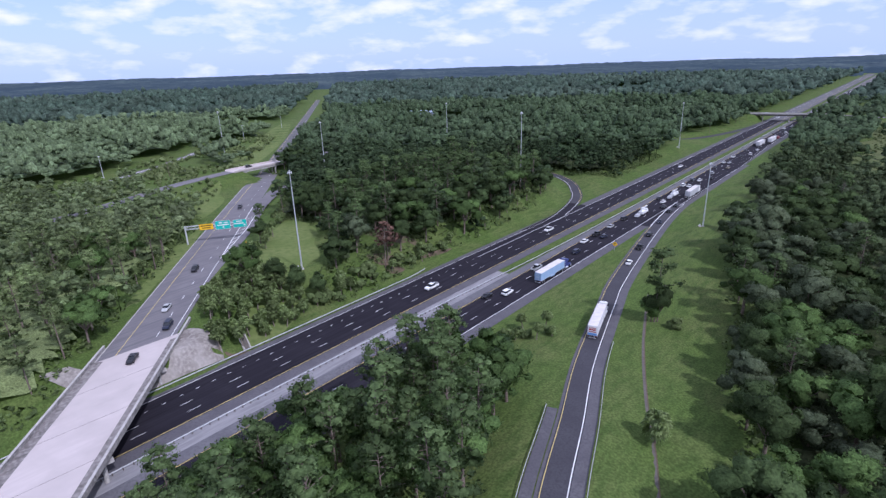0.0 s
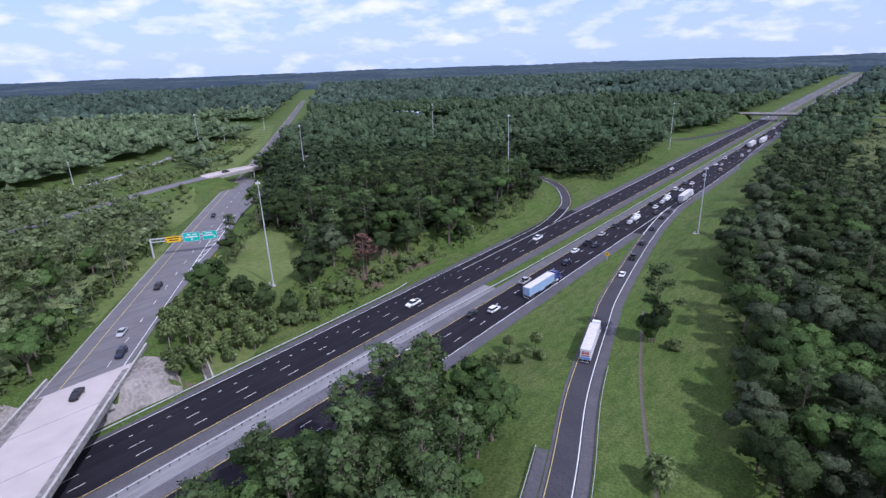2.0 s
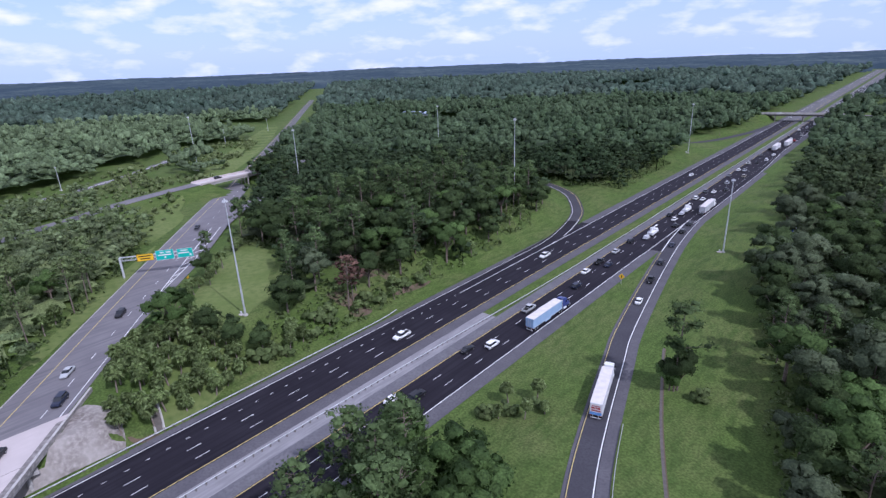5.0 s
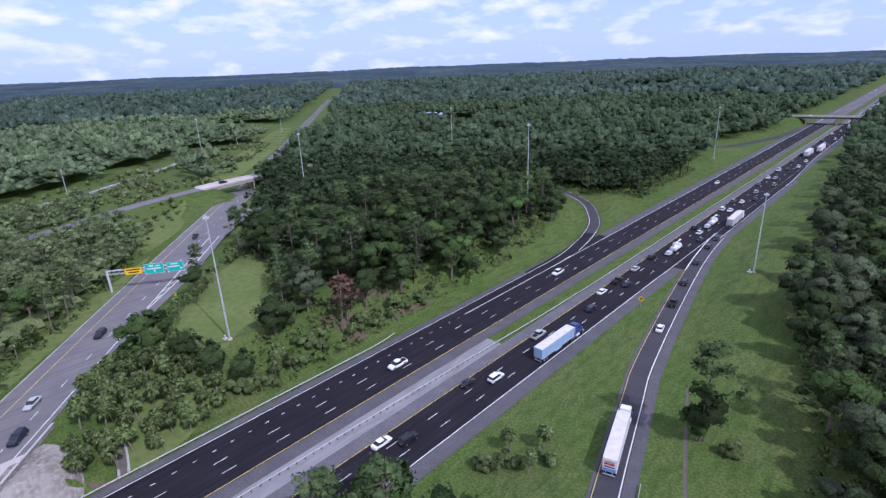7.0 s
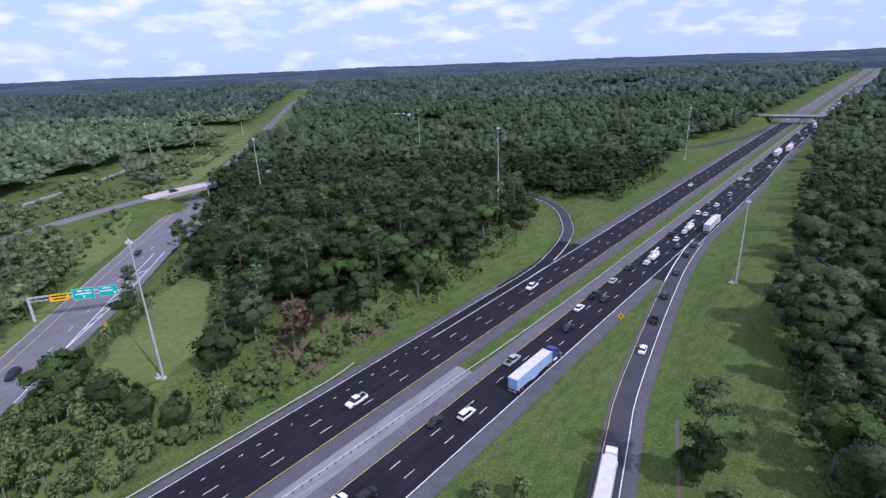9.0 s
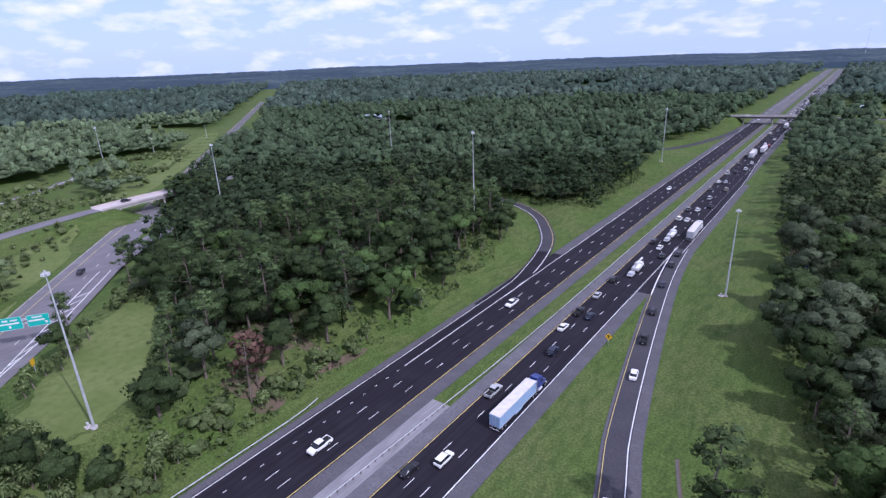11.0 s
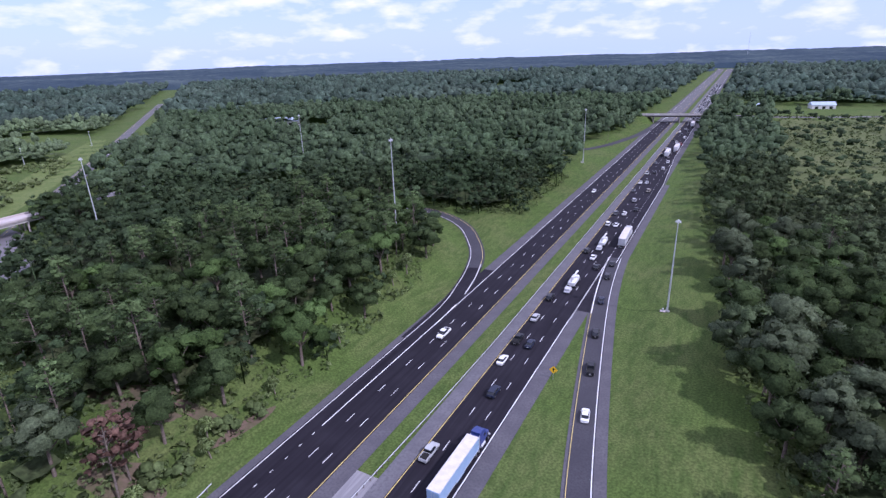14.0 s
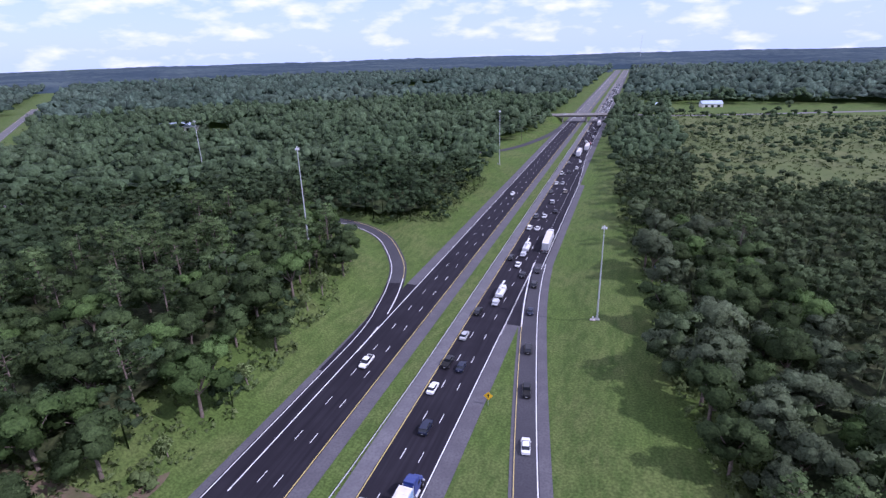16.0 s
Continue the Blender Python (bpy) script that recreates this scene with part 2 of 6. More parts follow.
def array_mesh(name, verts, faces, mat, parent=None):
    """An object from arrays of corners and of faces with equally many corners each."""
    verts, faces = np.asarray(verts, np.float32), np.asarray(faces, np.int32)
    normals = verts[:, 3:] if verts.shape[1] == 6 else None
    verts = np.ascontiguousarray(verts[:, :3])
    if normals is not None:  # every leaf shows its front outwards
        a, b, c = verts[faces[:, 0]], verts[faces[:, 1]], verts[faces[:, 2]]
        back = (np.cross(b - a, c - a) * normals[faces].mean(1)).sum(1) < 0
        faces[back] = faces[back][:, ::-1]
    me = bpy.data.meshes.new(name)
    n, k = faces.shape
    me.vertices.add(len(verts))
    me.vertices.foreach_set("co", verts.ravel())
    me.loops.add(n * k)
    me.loops.foreach_set("vertex_index", faces.ravel())
    me.polygons.add(n)
    me.polygons.foreach_set("loop_start", np.arange(0, n * k, k, dtype=np.int32))
    me.update(calc_edges=True)
    if normals is None:
        me.validate()
    else:
        me.normals_split_custom_set_from_vertices((normals / (np.linalg.norm(normals, axis=1)[:, None] + 1e-9)).tolist())
    me.materials.append(mat)
    ob = new(name, me)
    if parent is not None:
        ob.parent = parent
    return ob


def add_box(bm, sx, sy, sz, m=Matrix(), bevel=0.0, taper=1.0):
    """A box on its base, sx by sy by sz, whose top is scaled by taper."""
    made = bmesh.ops.create_cube(bm, size=1.0)["verts"]
    for v in made:
        s = taper if v.co.z > 0 else 1.0
        v.co = Vector((v.co.x * sx * s, v.co.y * sy * s, (v.co.z + 0.5) * sz))
    if bevel:
        edges = list({e for v in made for e in v.link_edges})
        made = bmesh.ops.bevel(bm, geom=made + edges, offset=bevel, segments=2, affect="EDGES")["verts"]
    bmesh.ops.transform(bm, matrix=m, verts=list({v for v in made if v.is_valid}))


def add_tube(bm, a, b, ra, rb, sides=8):
    a, b = Vector(a), Vector(b)
    turn = (b - a).to_track_quat("Z", "Y").to_matrix().to_4x4()
    m = Matrix.Translation((a + b) / 2) @ turn
    bmesh.ops.create_cone(bm, cap_ends=True, segments=sides, radius1=ra, radius2=rb, depth=(b - a).length, matrix=m)


def smooth_step(a, b, x):
    t = np.clip((x - a) / (b - a), 0, 1)
    return t * t * (3 - 2 * t)


def curve_points(points, step=3.0):
    """A smooth line through points (Catmull-Rom), about every step metres."""
    p = [np.array(q, float) for q in points]
    p = [2 * p[0] - p[1]] + p + [2 * p[-1] - p[-2]]
    out = []
    for i in range(1, len(p) - 2):
        n = max(2, int(np.linalg.norm(p[i + 1] - p[i]) / step))
        for k in range(n):
            t = k / n
            out.append(0.5 * (2 * p[i] + (p[i + 1] - p[i - 1]) * t + (2 * p[i - 1] - 5 * p[i] + 4 * p[i + 1] - p[i + 2]) * t * t
                              + (3 * p[i] - p[i - 1] - 3 * p[i + 1] + p[i + 2]) * t**3))
    out.append(p[-2])
    return np.array(out)


def beside(line, off, up=0.0):
    """The line shifted sideways (to its right) by off metres, level."""
    d = np.gradient(line[:, :2], axis=0)
    d /= np.linalg.norm(d, axis=1)[:, None]
    q = line.copy()
    q[:, 0] += d[:, 1] * off
    q[:, 1] -= d[:, 0] * off
    q[:, 2] += up
    return q


def ribbon(name, left, right, mat, parent=None):
    n = len(left)
    faces = [(i, i + n, i + n + 1, i + 1) for i in range(n - 1)]
    return array_mesh(name, np.vstack([left, right]), faces, mat, parent)


def strip(name, line, a, b, up, mat, parent=None):
    return ribbon(name, beside(line, a, up), beside(line, b, up), mat, parent)


def straight(x, y0, y1, step=12.0, z=0.0):
    ys = np.linspace(y0, y1, max(2, int(abs(y1 - y0) / step)))
    return np.stack([np.full_like(ys, x), ys, np.full_like(ys, z)], 1)


def dashes(name, line, length, gap, width, mat, start=0.0, up=0.012):
    """Painted dashes along a line."""
    seg = np.r_[0, np.cumsum(np.linalg.norm(np.diff(line, axis=0), axis=1))]
    verts, faces, s = [], [], start
    while s + length < seg[-1]:
        a = np.array([np.interp(s, seg, line[:, k]) for k in range(3)])
        b = np.array([np.interp(s + length, seg, line[:, k]) for k in range(3)])
        d = (b - a)[:2] / np.linalg.norm((b - a)[:2])
        o = np.array([d[1], -d[0], 0]) * width / 2
        k = len(verts)
        verts += [a - o + (0, 0, up), a + o + (0, 0, up), b + o + (0, 0, up), b - o + (0, 0, up)]
        faces.append((k, k + 1, k + 2, k + 3))
        s += length + gap
    return tagged(array_mesh(name, verts, faces, mat), "white painted broken lane line on asphalt", "lane marking", kind="structure")


def marking(name, line, off, width, mat, label):
    return tagged(strip(name, line, off - width / 2, off + width / 2, 0.012, mat), label, "road marking", kind="structure")


# ---- plan of the roads ----
U, V = np.array((0.776, -0.630)), np.array((0.630, 0.776))
CROSS_O, CROSS_Z = np.array((-33.7, -38.0)), 6.0


def cross(u, v, z=CROSS_Z):
    """A place by the crossing road: u along it towards its bridge, v across."""
    p = CROSS_O + u * U + v * V
    return np.array((p[0], p[1], z))


CROSS_LINE = curve_points([cross(u, 0, z) for u, z in ((150, 7.5), (110, 6.6), (70, 6.1), (30, 6.0), (0, 6.0), (-60, 6.0), (-140, 5.4), (-220, 4.2), (-300, 4.0), (-420, 3.5), (-650, 3.0), (-1080, 3.0))], 8)
RAMP_LINE = curve_points([(94, -48, 6.5), (87.5, -32, 6.2), (79.3, -12.9, 5.6), (71.9, 7.4, 4.4), (61.9, 33.6, 2.0), (50.5, 72.0, 0.25), (46.4, 87.2, 0.1), (39.8, 121.8, 0.02), (33.4, 160.5, 0.0), (30.4, 185, 0.0), (28.9, 205, 0.0)], 4)
LOOP_LINE = curve_points([(-9.6, 120, 0), (-9.9, 140, 0), (-11.2, 154, 0), (-14.8, 171, 0.1), (-20.2, 187, 0.3), (-28.5, 201, 0.7), (-38.5, 213.5, 1.4), (-51, 221.5, 2.3), (-66, 225, 3.2), (-82, 222, 4.0), (-98, 212, 4.6)], 3)
SIDE_LINE = curve_points([(-196, -20, 5.5), (-204, 20, 7.4), (-210, 50, 9.2), (-214, 84, 10.4), (-217, 110, 10.7), (-220, 138, 10.4), (-227, 170, 9.5), (-238, 200, 7.0)], 5)
FAR_LOOP = curve_points([(-285, 20, 4.2), (-297, 50, 4.0), (-313, 74, 4.0), (-331, 100, 4.0), (-352, 124, 4.0), (-400, 175, 3.6)], 6)
OVER_LINE = curve_points([(-190, 560, 3.0), (-110, 590, 4.5), (-40, 603, 6.8), (5, 611, 7.2), (50, 622, 6.8), (90, 640, 4.0), (160, 676, 1.5), (330, 735, 1.0)], 8)
EXIT_LINE = curve_points([(-9.3, 600, 0), (-10.2, 560, 0), (-13.5, 520, 0.1), (-19, 488, 0.2), (-29, 447, 0.4), (-45, 418, 0.8), (-80, 398, 1.2)], 5)


def plain_height(x, y):
    """The ground before the roads are cut into it."""
    rise = smooth_step(15.5, 36, -x) * 8.0
    rise *= 1 - 0.62 * smooth_step(110, 230, y)
    rise *= 1 - 0.30 * smooth_step(60, 200, -x)
    rise *= 1 - 0.6 * smooth_step(300, 900, np.hypot(x, y))
    east = smooth_step(34, 60, x) * 2.2 * (1 - smooth_step(20, 70, y))
    east = east + smooth_step(36.5, 52, x) * 2.5 * smooth_step(50, 115, y) * (1 - smooth_step(320, 520, y))
    roll = 0.5 * np.sin(x * 0.021 + 1.3) * np.cos(y * 0.017) * smooth_step(20, 60, np.maximum(-15 - x, x - 60))
    return rise + east + roll - 0.12 * (np.abs(x - 9) < 25)


def to_line(x, y, line):
    """The distance to a line, and its height there."""
    best, z = np.full(x.shape, 1e9), np.zeros(x.shape)
    near = (x > line[:, 0].min() - 60) & (x < line[:, 0].max() + 60) & (y > line[:, 1].min() - 60) & (y < line[:, 1].max() + 60)
    px, py = x[near], y[near]
    b, h = np.full(px.shape, 1e9), np.zeros(px.shape)
    for p, q in zip(line[:-1], line[1:]):
        d = q - p
        t = np.clip(((px - p[0]) * d[0] + (py - p[1]) * d[1]) / (d[0] ** 2 + d[1] ** 2 + 1e-9), 0, 1)
        r = np.hypot(px - p[0] - t * d[0], py - p[1] - t * d[1])
        nearer = r < b
        b[nearer], h[nearer] = r[nearer], (p[2] + t * d[2])[nearer]
    best[near], z[near] = b, h
    return best, z


CROSS_WEST = beside(CROSS_LINE, 5.2)
CROSS_WEST = np.array([p for p in CROSS_WEST if (p[:2] - CROSS_O) @ U < 5])
CROSS_EAST = np.array([p for p in beside(CROSS_LINE, 5.2) if (p[:2] - CROSS_O) @ U > 92])
SIDE_A, SIDE_B = SIDE_LINE[SIDE_LINE[:, 1] < 92], SIDE_LINE[SIDE_LINE[:, 1] > 134]
OVER_A, OVER_B = OVER_LINE[OVER_LINE[:, 0] < -24], OVER_LINE[OVER_LINE[:, 0] > 42]
BANKS = [(CROSS_WEST, 12.5, 10), (CROSS_EAST, 10, 16), (RAMP_LINE, 6.0, 13), (LOOP_LINE, 5.2, 9), (SIDE_A, 6, 12), (SIDE_B, 6, 12), (FAR_LOOP, 5.5, 10),
         (OVER_A, 7, 16), (OVER_B, 7, 16), (EXIT_LINE, 5, 8)]


def ground(x, y):
    x, y = np.asarray(x, float), np.asarray(y, float)
    z = plain_height(x, y)
    for line, half, fall in BANKS:
        r, h = to_line(x, y, line)
        w = 1 - smooth_step(half, half + fall, r)
        z = z * (1 - w) + (h - 0.12) * w
    # the motorway lies in its own level bed
    bed = smooth_step(-17.5, -14.2, x) * (1 - smooth_step(32, 40, x))
    ramp = 1 - smooth_step(9, 14, to_line(x, y, RAMP_LINE)[0])
    bed *= 1 - ramp * (x > 31.2)
    z = z * (1 - bed) + np.minimum(z, -0.12) * bed
    return z


def spaced(knots):
    out = []
    for (a, step_a), (b, step_b) in zip(knots[:-1], knots[1:]):
        v = a
        while v < b - 1e-6:
            out.append(v)
            v += step_a + (step_b - step_a) * (v - a) / (b - a)
    return np.array(out + [knots[-1][0]])


# ---- ground ----
gx = spaced([(-4800, 300), (-700, 40), (-260, 6), (-120, 3), (110, 3), (200, 8), (700, 60), (4800, 300)])
gy = spaced([(-900, 100), (-140, 4), (250, 4), (700, 12), (1500, 60), (4850, 300)])
GX, GY = np.meshgrid(gx, gy)
GZ = ground(GX, GY)
nx, ny = len(gx), len(gy)
cell = (np.arange(ny - 1)[:, None] * nx + np.arange(nx - 1)[None]).ravel()
ground_ob = array_mesh("ground", np.stack([GX.ravel(), GY.ravel(), GZ.ravel()], 1), np.stack([cell, cell + 1, cell + nx + 1, cell + nx], 1), M["grass"])
ground_ob.data.polygons.foreach_set("use_smooth", [True] * len(ground_ob.data.polygons))
tagged(ground_ob, "grassy ground with mown verges, slopes and fields", "ground", kind="structure")


def height(x, y):
    """The ground's height at a place, from its mesh."""
    i = np.clip(np.searchsorted(gx, x) - 1, 0, nx - 2)
    j = np.clip(np.searchsorted(gy, y) - 1, 0, ny - 2)
    a, b = np.clip((x - gx[i]) / (gx[i + 1] - gx[i]), 0, 1), np.clip((y - gy[j]) / (gy[j + 1] - gy[j]), 0, 1)
    return (GZ[j, i] * (1 - a) + GZ[j, i + 1] * a) * (1 - b) + (GZ[j + 1, i] * (1 - a) + GZ[j + 1, i + 1] * a) * b


# ---- motorway ----
Y0, Y1 = -320, 1900
LX = {"edge": -11.2, "solid": -7.55, "b": -3.66, "a": 0.0, "yl": 3.45, "in": 7.3, "rail": 12.5, "yr": 15.95, "c": 19.55, "d": 23.35, "wr": 26.95, "out": 30.9}


def slab(name, x0, x1, y0, y1, mat, label, z=0.0):
    o = ribbon(name, straight(x0, y0, y1, 12, z), straight(x1, y0, y1, 12, z), mat)
    return tagged(o, label, "road", kind="structure")


slab("road_westbound", LX["edge"] - 0.4, LX["yl"] + 0.3, Y0, 612, M["asphalt_new"], "fresh black asphalt motorway carriageway with three lanes")
slab("road_westbound_far", LX["edge"] + 3.4, LX["yl"] + 0.3, 612, Y1, M["asphalt_far"], "greyer worn asphalt carriageway beyond the overpass")
slab("shoulder_west", -13.5, LX["edge"] - 0.4, Y0, 150, M["shoulder"], "grey asphalt hard shoulder beside the carriageway")
slab("shoulder_west_far", -11.6, -7.9, 175, Y1, M["shoulder"], "grey asphalt hard shoulder beside the carriageway", 0.004)
slab("shoulder_inner", LX["yl"] + 0.3, LX["in"], Y0, Y1, M["shoulder"], "grey asphalt inner shoulder beside the median")
slab("median_paving", LX["in"], 12.2, Y0, 73.2, M["concrete_road"], "pale broken concrete paving in the median")
slab("shoulder_median", 12.2, LX["yr"] - 0.25, Y0, Y1, M["shoulder_pale"], "pale grey asphalt inner shoulder behind the guardrail")
slab("road_eastbound", LX["yr"] - 0.25, LX["wr"] + 0.25, Y0, 616, M["asphalt_new"], "fresh black asphalt motorway carriageway with queueing traffic")
slab("road_eastbound_far", LX["yr"] - 0.25, LX["wr"] + 0.25, 616, Y1, M["asphalt_far"], "greyer worn asphalt carriageway beyond the overpass")
slab("shoulder_east", LX["wr"] + 0.25, LX["out"], Y0, 168, M["shoulder"], "grey asphalt hard shoulder beside the carriageway")
merge = np.array([(30.75, 156.5, 0), (30.75, 330, 0), (27.3, 420, 0)])
ribbon_m = ribbon("road_merge_lane", np.array([(27.2, 156.5, 0.004), (27.2, 330, 0.004), (27.2, 420, 0.004)]), merge + (0, 0, 0.004), M["asphalt_new"])
tagged(ribbon_m, "black asphalt merging lane joining the motorway", "road", kind="structure")
slab("shoulder_east_far", 30.7, 33.8, 200, 330, M["shoulder"], "grey asphalt hard shoulder beside the merging lane", 0.002)
slab("shoulder_east_end", 27.2, 31.2, 330, Y1, M["shoulder"], "grey asphalt hard shoulder beside the carriageway", -0.004)

for nm, x, y0, y1, w, mt, lb in (
    ("line_west_edge", LX["edge"], Y0, 134, 0.2, "white_paint", "solid white painted edge line on asphalt"),
    ("line_west_solid", LX["solid"], 80.4, Y1, 0.24, "white_paint", "solid white painted line from the ramp's nose"),
    ("line_west_yellow", LX["yl"], Y0, Y1, 0.18, "yellow_paint", "solid yellow painted median line on asphalt"),
    ("line_east_yellow", LX["yr"], Y0, Y1, 0.18, "yellow_paint", "solid yellow painted median line on asphalt"),
    ("line_east_edge", LX["wr"], Y0, 206, 0.22, "white_paint", "solid white painted edge line on asphalt"),
    ("line_east_nose", LX["wr"] + 0.1, 150, 206, 0.36, "white_paint", "broad white painted line at the ramp's nose"),
    ("line_east_far", LX["wr"], 420, Y1, 0.2, "white_paint", "solid white painted edge line on asphalt"),
):
    tagged(ribbon(nm, straight(x - w / 2, y0, y1, 12, 0.014), straight(x + w / 2, y0, y1, 12, 0.014), M[mt]), lb, "road marking", kind="structure")
marking("line_merge_edge", np.array([(30.3, 200, 0.004), (30.3, 330, 0.004), (26.9, 420, 0.004)]), 0, 0.2, M["white_paint"], "solid white painted edge line of the merging lane")
P = 12.192
for nm, x, y0, y1 in (("lane_line_a", LX["a"], -26 * P, 130 * P), ("lane_line_b", LX["b"], -26 * P, 130 * P), ("lane_line_c", LX["c"], -26 * P + 1.5, 130 * P), ("lane_line_d", LX["d"], -26 * P + 1.5, 130 * P)):
    dashes(nm, straight(x, y0 - 1.52, y1), 3.05, P - 3.05, 0.14, M["white_paint"])
dashes("lane_line_dotted", straight(LX["solid"], -26 * P, 80), 0.9, P / 3 - 0.9, 0.15, M["white_paint"])
dashes("merge_line_dotted", straight(LX["wr"], 207, 400), 1.0, P / 3 - 1.0, 0.2, M["white_paint"])

# ---- ramps ----
def paved(name, line, a, b, mat, label, up=0.0):
    return tagged(strip(name, line, a, b, up, mat), label, "road", kind="structure")


paved("ramp_shoulder", RAMP_LINE, -3.1, 4.9, M["shoulder"], "grey asphalt shoulders of the entry ramp", -0.012)
paved("ramp", RAMP_LINE, -2.55, 2.55, M["asphalt_ramp"], "grey asphalt entry ramp curving down to the motorway", 0.006)
marking("ramp_line_yellow", RAMP_LINE[RAMP_LINE[:, 1] < 158], -2.2, 0.14, M["yellow_paint"], "solid yellow painted edge line on the ramp")
marking("ramp_nose_line", RAMP_LINE[RAMP_LINE[:, 1] > 154], -2.2, 0.36, M["white_paint"], "broad white painted line at the ramp's nose")
marking("ramp_line_white", RAMP_LINE, 2.2, 0.2, M["white_paint"], "solid white painted edge line on the ramp")
nose = np.array([(26.9, 156.5, 0.008), (31.6, 156.5, 0.008), (29.4, 180, 0.008), (27.0, 206, 0.008)])
tagged(array_mesh("ramp_nose", nose, [(0, 1, 2, 3)], M["asphalt_new"]), "dark asphalt nose between ramp and carriageway", "road", kind="structure")
paved("pull_off", np.array([p for p in RAMP_LINE if p[1] < 13]), -5.5, -3.3, M["shoulder"], "grey asphalt pull-off beside the ramp", -0.006)
paved("loop_ramp", LOOP_LINE, -3.1, 3.1, M["asphalt_ramp"], "grey asphalt loop ramp curving up into the woods", 0.006)
paved("loop_ramp_start", LOOP_LINE[LOOP_LINE[:, 1] < 176], -3.0, 3.1, M["asphalt_new"], "fresh black asphalt where the loop ramp begins", 0.0075)
marking("loop_line_white", np.vstack([curve_points([(-8.85, 128, 0), (-8.87, 134, 0), (-9.25, 142, 0), (-10.4, 151, 0)], 3), LOOP_LINE[LOOP_LINE[:, 1] > 156]]), -2.35, 0.2, M["white_paint"], "solid white painted edge line on the loop ramp")
marking("loop_line_yellow", np.array([p for p in LOOP_LINE if p[1] > 168]), 2.25, 0.17, M["yellow_paint"], "solid yellow painted edge line on the loop ramp")
marking("loop_nose_line", np.array([p for p in LOOP_LINE if 130 < p[1] < 178]), 2.25, 0.3, M["white_paint"], "broad white painted line at the loop ramp's nose")
gore = np.array([(-11.5, 140, 0.009), (-7.6, 140, 0.009), (-7.6, 170.6, 0.009), (-12.6, 170.6, 0.009), (-13.8, 160, 0.009)])
tagged(array_mesh("loop_nose", gore, [(0, 1, 2, 3, 4)], M["asphalt_new"]), "dark asphalt nose between loop ramp and carriageway", "road", kind="structure")
paved("exit_ramp", EXIT_LINE, -3, 3, M["asphalt_ramp"], "grey asphalt exit ramp leaving before the overpass", 0.006)
paved("side_road", SIDE_A, -4.6, 4.6, M["asphalt_old"], "grey asphalt ramp climbing to the small bridge", 0.0)
paved("side_road_north", SIDE_B, -4.6, 4.6, M["asphalt_old"], "grey asphalt ramp behind the small bridge", 0.0)
paved("far_loop_road", FAR_LOOP, -4, 4, M["asphalt_old"], "grey asphalt loop road among the trees", 0.0)
marking("far_loop_line", FAR_LOOP, 0.0, 0.6, M["white_paint"], "pale painted line on the loop road")
paved("over_road_west", OVER_A, -5, 5, M["asphalt_old"], "grey asphalt road leading to the overpass", 0.0)
paved("over_road_east", OVER_B, -5, 5, M["asphalt_old"], "grey asphalt road leading from the overpass", 0.0)

# crossing road, west of its bridge
XW = np.array([p for p in CROSS_LINE if (p[:2] - CROSS_O) @ U < 12])
XF = np.array([p for p in XW if (p[:2] - CROSS_O) @ U < -232])
paved("cross_road_far", XF, -1.5, 8.5, M["asphalt_far"], "pale worn asphalt road running on through grass", 0.0)
XN = np.array([p for p in XW if (p[:2] - CROSS_O) @ U > -242])
paved("cross_road", XN, -3.6, 12.2, M["asphalt_old"], "worn grey asphalt crossing road with two lanes", 0.0)
marking("cross_line_yellow", XW, 0.0, 0.18, M["yellow_paint"], "faded yellow painted edge line on worn asphalt")
near_x = np.array([p for p in XW if (p[:2] - CROSS_O) @ U > -62])
marking("cross_line_white", near_x, 11.0, 0.2, M["white_paint"], "solid white painted edge line on worn asphalt")
dashes("cross_lane_line", beside(XW, 7.1)[::-1], 3.05, P - 3.05, 0.17, M["white_paint"], 2.0)
tagged(ribbon("cross_exit_lane", np.array([cross(u, 12.15) + (0, 0, 0.002) for u in (-40, -62, -95, -140)] + [cross(-172, 13.5) + (0, 0, 0.002), cross(-198, 22) + (0, 0, 0.002)]), np.array([cross(u, v) + (0, 0, 0.002) for u, v in ((-40, 12.2), (-62, 14.2), (-95, 17.2), (-140, 17.6), (-170, 21), (-192, 29))]), M["asphalt_old"]),
       "worn grey asphalt exit lane of the crossing road", "road", kind="structure")
for k, (u0, v0, u1, v1) in enumerate([(-62, 11.0, -140, 11.0), (-62, 11.0, -100, 14.4), (-100, 14.4, -140, 14.8)] + [(-74 - 6 * i, 11.0, -78 - 6 * i, 11.0 + min(3.2, 0.55 * (i + 2))) for i in range(8)]):
    a, b = cross(u0, v0), cross(u1, v1)
    marking("chevron_line", np.array([a, (a + b) / 2, b]), 0, 0.3, M["white_paint"], "white painted chevron stripes on worn asphalt")
# a sandy kerb line along the crossing road
tagged(strip("kerb", np.array([p for p in XW if (p[:2] - CROSS_O) @ U > -210]), -4.0, -3.6, 0.03, M["concrete"]), "narrow pale concrete kerb beside the crossing road", "kerb", kind="structure")

# rough meadow east of the motorway
mx_, my_ = np.meshgrid(np.linspace(86, 430, 24), np.linspace(298, 690, 24))
wob = 6 * np.sin(mx_ * 0.05 + my_ * 0.07)
mx_[:, 0] += wob[:, 0]
my_[0] += 0.15 * (mx_[0] - 90) + wob[0]
mz_ = np.array([float(height(a, b)) + 0.12 for a, b in zip(mx_.ravel(), my_.ravel())])
cell = (np.arange(23)[:, None] * 24 + np.arange(23)[None]).ravel()
